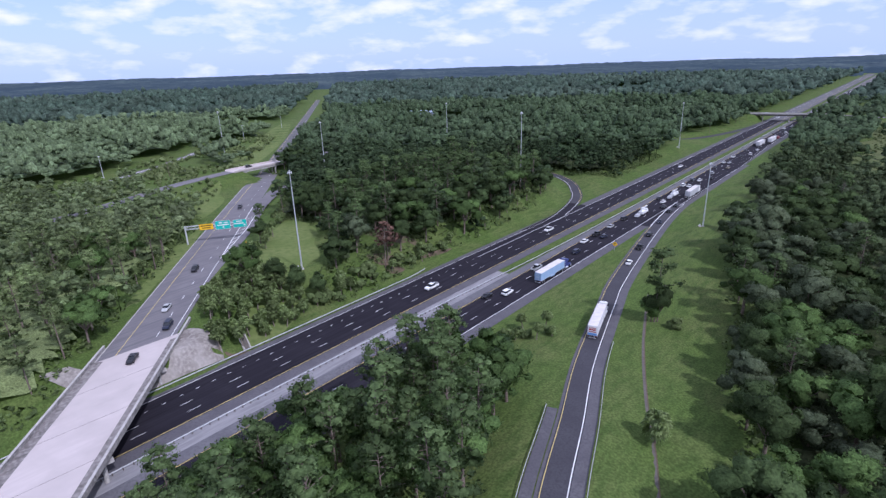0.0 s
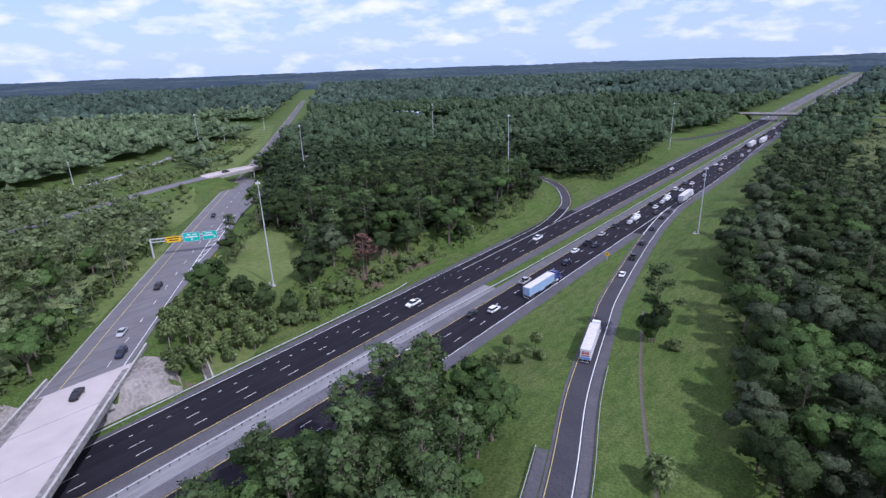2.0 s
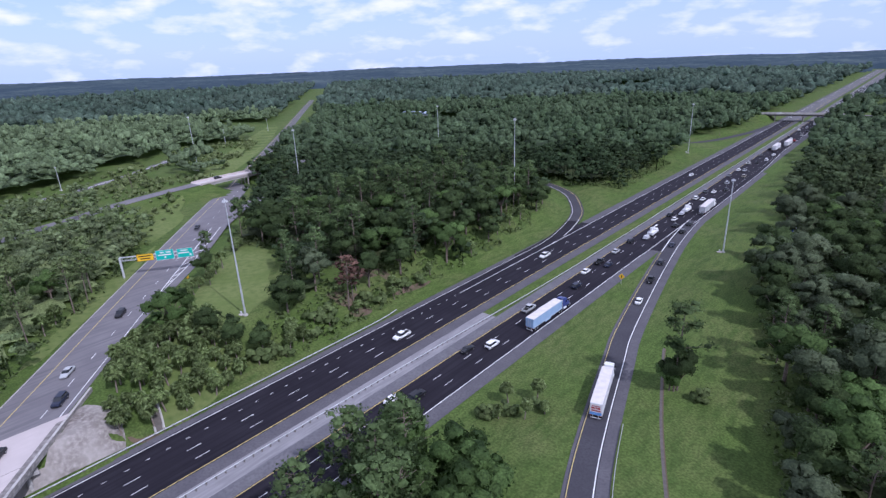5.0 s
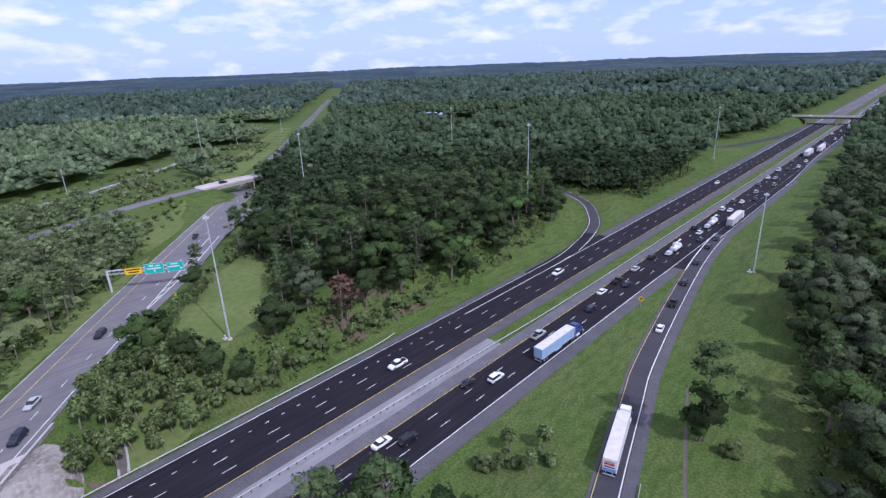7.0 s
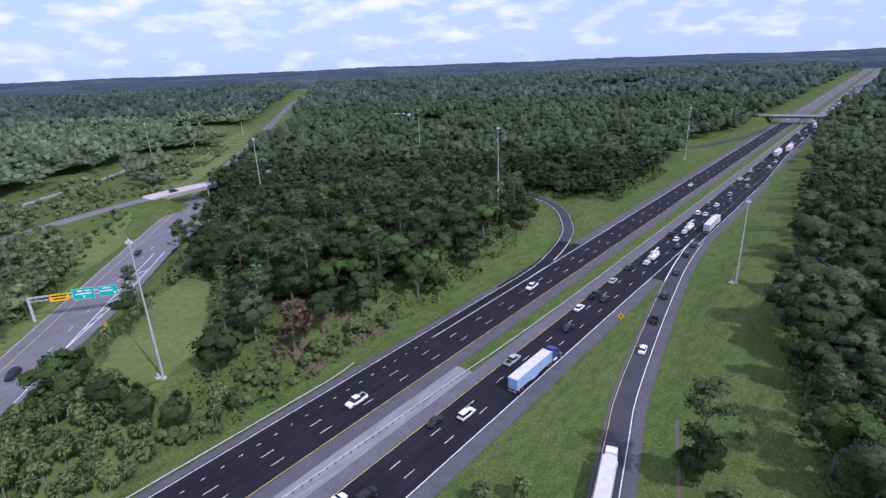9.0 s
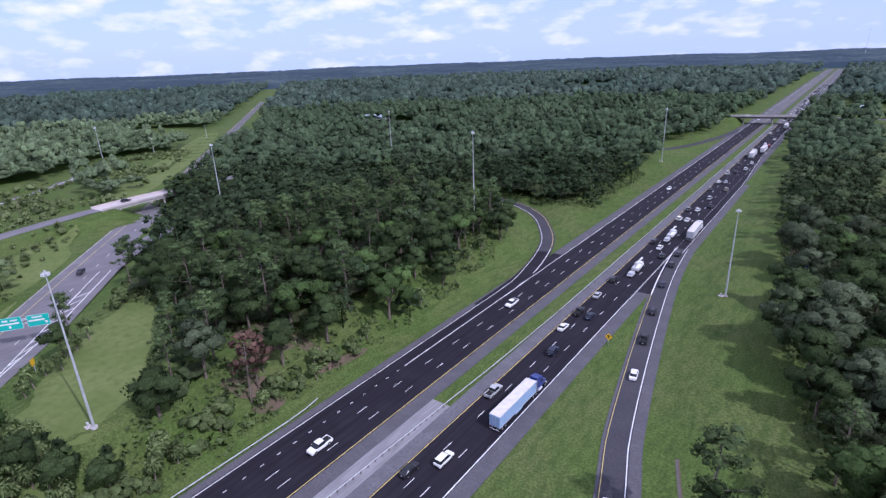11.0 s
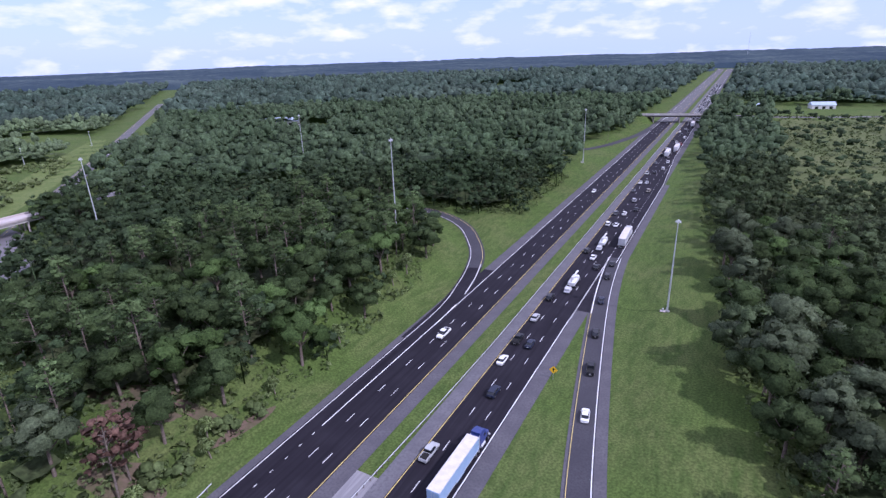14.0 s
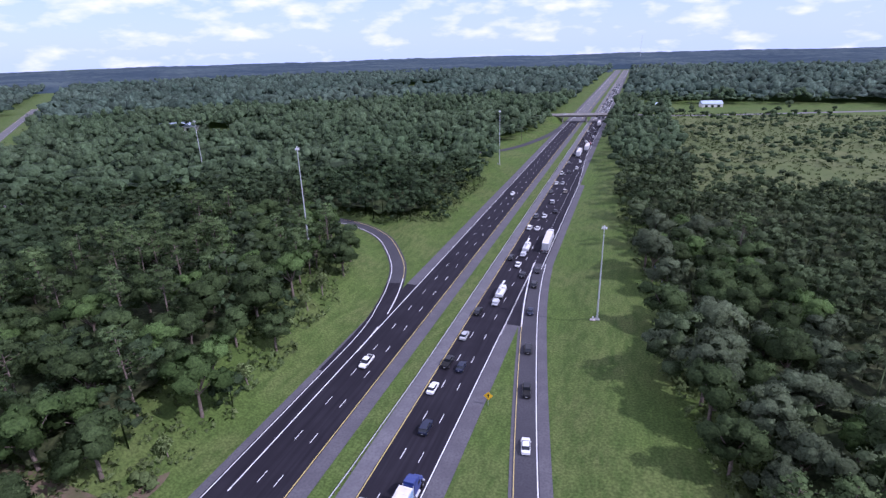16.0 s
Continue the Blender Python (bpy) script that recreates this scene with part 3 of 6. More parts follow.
tagged(array_mesh("meadow", np.stack([mx_.ravel(), my_.ravel(), mz_], 1), np.stack([cell, cell + 1, cell + 25, cell + 24], 1), M["meadow"]), "rough olive meadow beside the motorway woods", "meadow", kind="structure")

# ---- bridge of the crossing road ----


def empty(name, place, label, category, group=""):
    o = new(name)
    o.location = place
    return tagged(o, label, category, group)


def prism(bm, line_a, line_b, low, high):
    """A solid between two lines seen from above, from low to high (added to the lines' own heights)."""
    n = len(line_a)
    rows = [np.asarray(line_a) + (0, 0, low), np.asarray(line_b) + (0, 0, low), np.asarray(line_b) + (0, 0, high), np.asarray(line_a) + (0, 0, high)]
    vs = [[bm.verts.new(p) for p in r] for r in rows]
    for i in range(n - 1):
        for k in range(4):
            bm.faces.new((vs[k][i], vs[k][i + 1], vs[(k + 1) % 4][i + 1], vs[(k + 1) % 4][i]))
    bm.faces.new([vs[k][0] for k in (3, 2, 1, 0)])
    bm.faces.new([vs[k][-1] for k in range(4)])
    bmesh.ops.recalc_face_normals(bm, faces=bm.faces[:])


def long_part(name, line_a, line_b, low, high, mat, parent, label=""):
    bm = bmesh.new()
    prism(bm, line_a, line_b, low, high)
    return part(name, bm, mat, parent, label)


bridge = empty("road_bridge", (0, 0, 0), "pale concrete road bridge crossing over the motorway", "bridge")
bu = [6.6, 30, 60, 95]
skew = lambda v: -0.72 * (v - 0)  # the joint runs along the motorway
deck_a = [cross(max(u, 6.6) if i else 6.6 + skew(-4.1), -4.1) for i, u in enumerate(bu)]
deck_b = [cross(u if i else 6.6 + skew(13.3), 13.3) for i, u in enumerate(bu)]
long_part("deck", deck_a, deck_b, -0.32, 0.015, M["concrete_pale"], bridge, "pale worn concrete bridge deck")
for v0, v1, nm in ((-4.55, -4.1, "parapet"), (13.3, 13.75, "parapet")):
    first = -10.5 if v0 > 0 else 2
    long_part(nm, [cross(first, v0), cross(40, v0), cross(95, v0)], [cross(first, v1), cross(40, v1), cross(95, v1)], -0.45, 0.82, M["parapet_grime"], bridge, "stained grey concrete parapet wall")
    long_part("coping", [cross(first, v0 - 0.04), cross(95, v0 - 0.04)], [cross(first, v1 + 0.04), cross(95, v1 + 0.04)], 0.82, 0.92, M["concrete"], bridge)
for v0, v1 in ((-4.1, -2.0), (11.4, 13.3)):
    long_part("gutter", [cross(9 + (skew(v0) if v0 > 0 else 0), v0), cross(95, v0)], [cross(9 + (skew(v1) if v0 > 0 else 0), v1), cross(95, v1)], 0.015, 0.03, M["kerb_stain"], bridge, "grimy grey gutter strip along the parapet")
for v in (-3.6, -0.3, 3.0, 6.3, 9.6, 12.8):
    long_part("girder", [cross(14, v - 0.3), cross(95, v - 0.3)], [cross(14, v + 0.3), cross(95, v + 0.3)], -1.35, -0.32, M["concrete"], bridge)
for y_a, y_b, x in ((-1, 1, 9.6), (-1, 1, -15.2), (-1, 1, 34)):
    # pier caps and columns stand in line with the motorway
    u_mid = lambda v: (x - CROSS_O[0] - v * V[0]) / U[0]
    a, b = cross(u_mid(-4.2), -4.2), cross(u_mid(13.4), 13.4)
    along = (b - a) / np.linalg.norm(b - a)
    side = np.array((along[1], -along[0], 0)) * 0.55
    long_part("pier_cap", [a - side, b - side], [a + side, b + side], -2.15, -1.35, M["concrete"], bridge)
    for f in (0.08, 0.36, 0.64, 0.92):
        c = a + (b - a) * f
        bm = bmesh.new()
        z0 = float(height(c[0], c[1])) - 0.2
        add_tube(bm, (c[0], c[1], z0), (c[0], c[1], 3.9), 0.45, 0.45, 14)
        part("column", bm, M["concrete"], bridge, smooth=False)
for u in (22, 38.5, 55, 71):
    long_part("deck_joint", [cross(u + skew(-2.2), -2.2), cross(u + skew(12), 12)], [cross(u + 0.14 + skew(-2.2), -2.2), cross(u + 0.14 + skew(12), 12)], 0.015, 0.024, M["kerb_stain"], bridge)

# paved slope under and beside the bridge end
verts, faces, rows, cols = [], [], 16, 10
for i in range(rows):
    for j in range(cols):
        s, t = i / (rows - 1), j / (cols - 1)
        x = -14.6 - 15.0 * t
        y = -43 + (24.5 - 9.0 * t**2) * s + 2.2 * t
        if s > 0.8:
            y -= (1 - t) ** 2 * 3.0 * (s - 0.8) / 0.2
        under = (x - CROSS_O[0]) * V[0] + (y - CROSS_O[1]) * V[1] < 12.9
        verts.append((x, y, min(float(height(x, y)) + 0.3, 4.6 if under else 9)))
for i in range(rows - 1):
    for j in range(cols - 1):
        k = i * cols + j
        faces.append((k, k + 1, k + cols + 1, k + cols))
slope = array_mesh("slope_paving", verts, faces, M["concrete_dirty"])
tagged(slope, "stained grey concrete slope paving beside the bridge", "slope paving", kind="structure")
# the same on the far flank of the bridge end
v2 = [(-25 - 2 * j, -54 + 3 * i - 1.2 * j, float(height(-25 - 2 * j, -54 + 3 * i - 1.2 * j)) + 0.3) for i in range(3) for j in range(4)]
tagged(array_mesh("slope_paving_west", v2, [(i * 4 + j, i * 4 + j + 1, i * 4 + j + 5, i * 4 + j + 4) for i in range(2) for j in range(3)], M["concrete_dirty"]), "stained grey concrete slope paving behind the bridge", "slope paving", kind="structure")
# concrete flume down the slope
fl = np.array([(-15.0, -14.5, 0), (-18.0, -13.6, 0), (-22.0, -12.6, 0)])
fl[:, 2] = [float(height(*p[:2])) + 0.1 for p in fl]
flume = empty("drain_flume", tuple(fl[1]), "pale concrete drain flume running down the slope", "drain")
for off in (-0.9, 0.9):
    bm = bmesh.new()
    a, b = fl[0] - fl[1], fl[2] - fl[1]
    for p, q in ((a, np.zeros(3)), (np.zeros(3), b)):
        add_tube(bm, p + (0, off, 0.1), q + (0, off, 0.1), 0.28, 0.28, 6)
    part("kerb_edge", bm, M["concrete"], flume)
part("channel", (lambda bm: (prism(bm, [fl[0] - fl[1] + (0, -0.8, 0), fl[2] - fl[1] + (0, -0.8, 0)], [fl[0] - fl[1] + (0, 0.8, 0), fl[2] - fl[1] + (0, 0.8, 0)], -0.1, 0.06), bm)[1])(bmesh.new()), M["weathered_post"], flume)

# ---- other bridges ----


def small_bridge(line, half, label, depth, mat, piers):
    top = empty("overpass_bridge", tuple(line[len(line) // 2]), label, "bridge")
    c = np.array(line[len(line) // 2])
    L = np.asarray(line) - c
    a, b = beside(L, -half), beside(L, half)
    long_part("deck", a, b, -0.35, 0.0, mat, top)
    for o in (-half, half):
        long_part("parapet", beside(L, o - 0.18), beside(L, o + 0.18), 0.0, 0.85, M["concrete_pale"] if mat is M["concrete_pale"] else M["concrete"], top)
        long_part("girder", beside(L, o * 0.86 - 0.3), beside(L, o * 0.86 + 0.3), -depth, -0.35, M["concrete"] if mat is M["concrete_pale"] else M["weathered_post"], top)
    long_part("girder", beside(L, -0.3), beside(L, 0.3), -depth, -0.35, M["concrete"], top)
    d = (L[-1] - L[0])[:2] / np.linalg.norm((L[-1] - L[0])[:2])
    for px, py in piers:
        p = np.array((px, py)) - c[:2]
        zc = float(np.interp(p @ d, [q[:2] @ d for q in L], L[:, 2]))
        s = np.array((d[1], -d[0])) * half * 0.85
        bm = bmesh.new()
        add_tube(bm, (*(p - s), zc - depth - 0.4), (*(p + s), zc - depth - 0.4), 0.45, 0.45, 8)
        part("pier_cap", bm, M["concrete"], top)
        for f in (-0.8, 0, 0.8):
            bm = bmesh.new()
            q = p + s * f
            add_tube(bm, (*q, float(height(q[0] + c[0], q[1] + c[1])) - c[2] - 0.3), (*q, zc - depth - 0.3), 0.42, 0.42, 10)
            part("column", bm, M["concrete_pale"], top)
    return top


SIDE_MID = SIDE_LINE[(SIDE_LINE[:, 1] >= 88) & (SIDE_LINE[:, 1] <= 138)]
small_bridge(SIDE_MID, 5.2, "small pale concrete bridge over the crossing road", 1.5, M["concrete_pale"], [(-215.6, 98.5), (-217.8, 122)])
OVER_MID = OVER_LINE[(OVER_LINE[:, 0] >= -32) & (OVER_LINE[:, 0] <= 50)]
small_bridge(OVER_MID, 5.5, "weathered grey concrete overpass across the motorway", 1.6, M["kerb_stain"], [(-14.5, 607.5), (9.7, 611.8), (33.5, 617)])

# ---- barriers ----


def guardrail(name, line, label, posts_every=1.9, rail_z=0.62, double=False, mat=None):
    """A steel guardrail: its beam and each post."""
    mat = mat or M["galvanised"]
    line = np.asarray(line)
    c = line[0].copy()
    top = empty(name, tuple(c), label, "guardrail", "guardrails beside the roads")
    L = line - c
    for o in ((-0.2, 0.2) if double else (0.0,)):
        n = len(L)
        prof = [(-0.03, rail_z - 0.16), (0.05, rail_z - 0.08), (-0.02, rail_z), (0.05, rail_z + 0.08), (-0.03, rail_z + 0.16), (-0.06, rail_z)]
        rings = [beside(L, o + px, pz) for px, pz in prof]
        faces = [(k * n + i, k * n + i + 1, ((k + 1) % 6) * n + i + 1, ((k + 1) % 6) * n + i) for k in range(6) for i in range(n - 1)]
        array_mesh("rail", np.vstack(rings), faces, mat, top)
    seg = np.r_[0, np.cumsum(np.linalg.norm(np.diff(L, axis=0), axis=1))]
    bm = bmesh.new()
    add_box(bm, 0.16, 0.2, 0.85, pose(0, 0, -0.2), 0.0)
    me = None
    for k, s in enumerate(np.arange(0.5, seg[-1], posts_every)):
        if k > 260:
            break
        p = [np.interp(s, seg, L[:, i]) for i in range(3)]
        if me is None:
            o = part("post", bm, M["weathered_post"], top)
            me = o.data
        else:
            o = new("post", me)
            o.parent = top
        o.location = p
    return top


guardrail("median_guardrail", np.vstack([curve_points([(8.6, -100, 0), (8.7, -25, 0), (9.3, 12, 0), (10.7, 58, 0), (11.9, 92, 0)], 8), straight(LX["rail"], 125, 600, 8)]), "long galvanised steel guardrail along the median", 1.95, 0.62)
guardrail("ramp_guardrail", beside(np.array([p for p in RAMP_LINE if p[1] < 49]), 5.3, -0.02)[::-1], "galvanised guardrail on dark posts beside the ramp")
guardrail("pull_off_guardrail", beside(np.array([p for p in RAMP_LINE if p[1] < 13]), -5.7, -0.02)[::-1], "galvanised guardrail on dark posts beside the pull-off")
BAR = np.vstack([straight(-13.7, -110, 40, 10), np.array([(-13.75, 48, 0), (-14.0, 53, 0.05), (-14.6, 57.5, 0.2)])])
guardrail("roadside_guardrail", BAR, "long galvanised steel guardrail along the hard shoulder", 1.95)

# drainage ditch beside the ramp
DITCH = curve_points([(58.5, 84, 0), (61.0, 76, 0), (70, 50, 0), (80.3, 25, 0), (88, 9, 0), (96, -10, 0)], 3)
DITCH[:, 2] = [float(height(*p[:2])) for p in DITCH]
tagged(strip("ditch", DITCH, -0.28, 0.3, 0.05, M["weathered_post"]), "narrow dark drainage ditch through the grass", "ditch", kind="structure")
tagged(strip("ditch_edge", DITCH, -0.5, -0.27, 0.09, M["soil"]), "bare earth edge of the drainage ditch", "ditch", kind="structure")

# ---- lamp masts ----


def light_mast(tall):
    top = empty("light_mast", (0, 0, 0), "tall grey steel high-mast lamp with a ring of floodlights", "lamp mast", "high-mast lamps along the junction")
    bm = bmesh.new()
    add_tube(bm, (0, 0, 0.2), (0, 0, tall * 0.5), 0.29, 0.2, 10), add_tube(bm, (0, 0, tall * 0.5), (0, 0, tall - 0.6), 0.195, 0.1, 10)
    part("pole", bm, M["mast_steel"], top)
    bm = bmesh.new()
    add_tube(bm, (0, 0, -0.4), (0, 0, 0.28), 0.75, 0.7, 12)
    part("base", bm, M["concrete"], top)
    bm = bmesh.new()
    add_box(bm, 1.5, 1.2, 0.1, pose(-1.1, -0.6, 0.05))
    part("service_pad", bm, M["concrete_pale"], top)
    bm = bmesh.new()
    add_box(bm, 0.45, 0.4, 1.0, pose(-1.1, -0.6, 0.15), 0.03)
    part("control_box", bm, M["galvanised"], top)
    bm = bmesh.new()
    for k in range(12):
        a, b = k * math.pi / 6, (k + 1) * math.pi / 6
        add_tube(bm, (0.48 * math.cos(a), 0.48 * math.sin(a), tall - 0.5), (0.48 * math.cos(b), 0.48 * math.sin(b), tall - 0.5), 0.06, 0.06, 5)
    for k in range(3):
        a = k * 2 * math.pi / 3
        add_tube(bm, (0, 0, tall - 0.4), (0.48 * math.cos(a), 0.48 * math.sin(a), tall - 0.5), 0.05, 0.05, 5)
    part("ring", bm, M["galvanised"], top)
    bm = bmesh.new()
    add_tube(bm, (0, 0, tall - 0.7), (0, 0, tall + 0.15), 0.18, 0.14, 10)
    part("head", bm, M["galvanised"], top)
    lamp = None
    for k in range(6):
        a = k * math.pi / 3 + 0.3
        if lamp is None:
            bm = bmesh.new()
            add_tube(bm, (0, 0, -0.35), (0, 0, -0.05), 0.19, 0.12, 10), add_tube(bm, (0, 0, -0.05), (0, 0, 0.22), 0.13, 0.09, 8)
            lamp = part("floodlight", bm, M["galvanised"], top)
            o = lamp
        else:
            o = new("floodlight", lamp.data)
            o.parent = top
        o.location = (0.6 * math.cos(a), 0.6 * math.sin(a), tall - 0.5)
    return top


first_mast = light_mast(34.0)
mast_places = [(-36.0, 19.3, 33.8), (52.1, 162.1, 27.7), (-47.2, 172.1, 41.0), (-26, 370, 35.5), (-160, 124, 35), (-286, 124, 38), (-196, 284, 37), (-305, 44, 15), (-420, 215, 14), (-480, 300, 14)]
for k, (x, y, h) in enumerate(mast_places):
    m = pose(x, y, float(height(x, y)))
    o = first_mast if k == 0 else copy_thing(first_mast, m)
    if k == 0:
        o.matrix_basis = m
    o.scale = (1, 1, h / 34)

# ---- signs ----
M["sign_green"] = material("green_sign_sheet", (0.02, 0.42, 0.36), 0.4, (0.025, 0.45, 0.39), 0.5)
M["sign_yellow"] = material("yellow_sign_sheet", (0.85, 0.50, 0.02), 0.4, (0.8, 0.47, 0.02), 0.5)
M["sign_back"] = material("sign_aluminium", (0.45, 0.46, 0.47), 0.4, metal=0.6)
M["black_paint"] = material("black_paint", (0.02, 0.02, 0.02), 0.5)


def panel(parent, name, w, h, m, mat, bars, bar_mat, label):
    bm = bmesh.new()
    add_box(bm, w, 0.06, h, Matrix.Translation((0, 0, 0)), 0.02)
    p = part(name, bm, mat, parent, label)
    p.matrix_basis = m
    bm = bmesh.new()
    for x, z, bw, bh in bars:
        add_box(bm, bw, 0.012, bh, pose(x, -0.037, z))
    part("lettering", bm, bar_mat, p, "pale bars of unreadable lettering")
    bm = bmesh.new()
    for a in (-1, 1):
        add_box(bm, 0.07, 0.012, h, pose(a * (w / 2 - 0.08), -0.0365, 0))
        add_box(bm, w - 0.2, 0.012, 0.07, pose(0, -0.0365, h / 2 - 0.04 + a * (h / 2 - 0.07)))
    part("border", bm, bar_mat, p)
    return p


gantry_foot = np.array((-103.0, 10.4))
gz = float(height(*gantry_foot))
gantry = empty("sign_gantry", (*gantry_foot, gz), "galvanised cantilever gantry carrying overhead road signs above the lanes", "sign gantry")
arm_dir = np.array((0.56, 0.83))
GM = Matrix(((arm_dir[0], -arm_dir[1], 0, gantry_foot[0]), (arm_dir[1], arm_dir[0], 0, gantry_foot[1]), (0, 0, 1, gz), (0, 0, 0, 1)))
gantry.matrix_basis = GM
bm = bmesh.new()
add_tube(bm, (0, 0, -0.3), (0, 0, 7.6), 0.32, 0.27, 12)
part("post", bm, M["galvanised"], gantry)
bm = bmesh.new()
add_tube(bm, (0, 0.7, -0.3), (0, 0.7, 7.6), 0.22, 0.2, 12)
part("post", bm, M["galvanised"], gantry)
bm = bmesh.new()
for yy in (-0.1, 0.8):
    for zz in (6.3, 7.5):
        add_tube(bm, (0, yy, zz), (22.5, yy, zz), 0.09, 0.08, 6)
for k in range(15):
    x = k * 1.5
    for yy in (-0.1, 0.8):
        add_tube(bm, (x, yy, 6.3), (x + 1.5, yy, 7.5), 0.045, 0.045, 5)
    add_tube(bm, (x, -0.1, 7.5), (x + 1.5, 0.8, 7.5), 0.04, 0.04, 5)
part("truss_arm", bm, M["galvanised"], gantry)
face = pose(0, 0.0, 0)
panel(gantry, "exit_panel", 5.4, 2.5, pose(8.2, -0.35, 5.6), M["sign_yellow"], [(0, 1.55, 4.2, 0.4), (0, 0.65, 3.2, 0.4)], M["black_paint"], "yellow overhead panel with dark lettering bars")
panel(gantry, "direction_panel", 5.9, 3.6, pose(14.6, -0.35, 5.2), M["sign_green"], [(-0.8, 2.5, 1.2, 0.5), (1.2, 2.5, 1.6, 0.4), (0, 1.6, 4.4, 0.4), (0, 0.6, 0.5, 0.6)], M["white_paint"], "green overhead direction panel with white lettering bars")
panel(gantry, "direction_panel", 5.2, 3.3, pose(21.2, -0.35, 5.3), M["sign_green"], [(-0.2, 2.4, 2.4, 0.4), (-0.4, 1.5, 3.6, 0.4), (1.7, 0.6, 0.6, 0.6)], M["white_paint"], "green overhead direction panel with white lettering bars")


def warning_sign(x, y, diamond, facing, size, label):
    z = float(height(x, y))
    top = empty("warning_sign", (x, y, z), label, "road sign", "yellow warning signs")
    top.matrix_basis = pose(x, y, z, 0, 0, facing)
    bm = bmesh.new()
    add_box(bm, 0.08, 0.08, 2.4, pose(0, 0, -0.2))
    part("post", bm, M["galvanised"], top)
    bm = bmesh.new()
    add_box(bm, size, 0.03, size, (pose(0, -0.06, 2.0 + size * 0.4, 0, 45, 0) if diamond else pose(0, -0.06, 2.0 + size * 0.5)) @ pose(0, 0, -size / 2), 0.01)
    p = part("plate", bm, M["sign_yellow"], top)
    bm = bmesh.new()
    zc = 2.0 + size * (0.4 if diamond else 0.5)
    add_box(bm, size * 0.14, 0.01, size * 0.55, pose(0, -0.085, zc - size * 0.32))
    add_box(bm, size * 0.3, 0.01, size * 0.3, pose(0, -0.085, zc + size * 0.15, 0, 45, 0) @ pose(0, 0, -size * 0.15))
    part("symbol", bm, M["black_paint"], p)
    return top


warning_sign(31.8, 118.8, True, 8, 1.5, "yellow diamond warning sign with a black arrow on the grass")
warning_sign(-74.2, 20.6, False, -40, 1.9, "yellow square warning sign beside the crossing road")
# a blue roadside panel among the trees
blue = empty("service_sign", (69, 193, float(height(69, 193))), "blue roadside service sign half hidden by trees", "road sign")
blue.matrix_basis = pose(69, 193, float(height(69, 193)), 0, 0, -12)
M["sign_blue"] = material("blue_sign_sheet", (0.05, 0.10, 0.32), 0.4, (0.06, 0.11, 0.35), 0.5)
for x in (-1.1, 1.1):
    bm = bmesh.new()
    add_box(bm, 0.14, 0.14, 5.6, pose(x, 0.1, -0.2))
    part("post", bm, M["galvanised"], blue)
panel(blue, "service_panel", 3.6, 3.0, pose(0, 0, 2.6), M["sign_blue"], [(0, 2.4, 2.4, 0.3), (-0.8, 1.2, 1.0, 0.8), (0.8, 1.2, 1.0, 0.8)], M["white_paint"], "blue panel with white bars and squares")
# timber poles along the lanes
for k, (x, y, h) in enumerate(((-31, 470, 12), (-30, 560, 11), (-260, 70, 11), (-180, 20, 11))):
    z = float(height(x, y))
    pole_ob = empty("utility_pole", (x, y, z), "slim weathered timber utility pole with a crossarm", "pole", "utility poles")
    bm = bmesh.new()
    add_tube(bm, (0, 0, -0.3), (0, 0, h), 0.17, 0.11, 8)
    part("pole", bm, M["bark"], pole_ob)
    bm = bmesh.new()
    add_box(bm, 2.0, 0.1, 0.12, pose(0, 0.12, h - 0.7))
    part("crossarm", bm, M["bark"], pole_ob)
# a far radio mast
rx, ry = 60, 3300
radio = empty("radio_mast", (rx, ry, 0), "slim distant lattice radio mast above the woods", "radio mast")
bm = bmesh.new()
for k in range(3):
    a = k * 2 * math.pi / 3
    add_tube(bm, (1.2 * math.cos(a), 1.2 * math.sin(a), 0), (0.4 * math.cos(a), 0.4 * math.sin(a), 120), 0.35, 0.3, 5)
part("mast_legs", bm, M["mast_steel"], radio)

# bare soil, pine litter and open lawn
def ground_patch(name, sx, sy, ra, rb, turn, mat, label, rings=4, wild=0.35):
    rim_pts, ca, sa = [], math.cos(radians(turn)), math.sin(radians(turn))
    for k in range(rings + 1):
        for j in range(28):
            a = j * 2 * math.pi / 28
            f = (k + 0.001) / rings * (1 + wild * noise.noise(Vector((math.cos(a) * 1.3 + sx, math.sin(a) * 1.3 + sy, 0.0))))
            px, py = ra * f * math.cos(a), rb * f * math.sin(a)
            x, y = sx + px * ca - py * sa, sy + px * sa + py * ca
            rim_pts.append((x, y, float(height(x, y)) + 0.08))
    quads = [(k * 28 + j, k * 28 + (j + 1) % 28, (k + 1) * 28 + (j + 1) % 28, (k + 1) * 28 + j) for k in range(rings) for j in range(28)]
    tagged(array_mesh(name, rim_pts, quads, mat), label, "ground", kind="structure")


for sx, sy, ra, rb, turn in ((-31, 66, 9, 1.8, 20), (-45, 63, 11, 2.6, 25), (-27, 48, 5, 3.2, 60), (-34, 60, 6, 1.6, 40), (-21, 49, 4, 1.6, 80), (-21, 72, 8, 1.1, 85), (-40, 60, 7, 2.0, 10), (-14.6, -17.5, 3, 1.2, 60)):
    ground_patch("soil_patch", sx, sy, ra, rb, turn, M["soil"], "bare reddish soil and pine litter on the slope")
ground_patch("lawn", -64, 34, 32, 11, 147, M["lawn"], "open yellowish lawn in the clearing by the lamp mast", 8, 0.75)
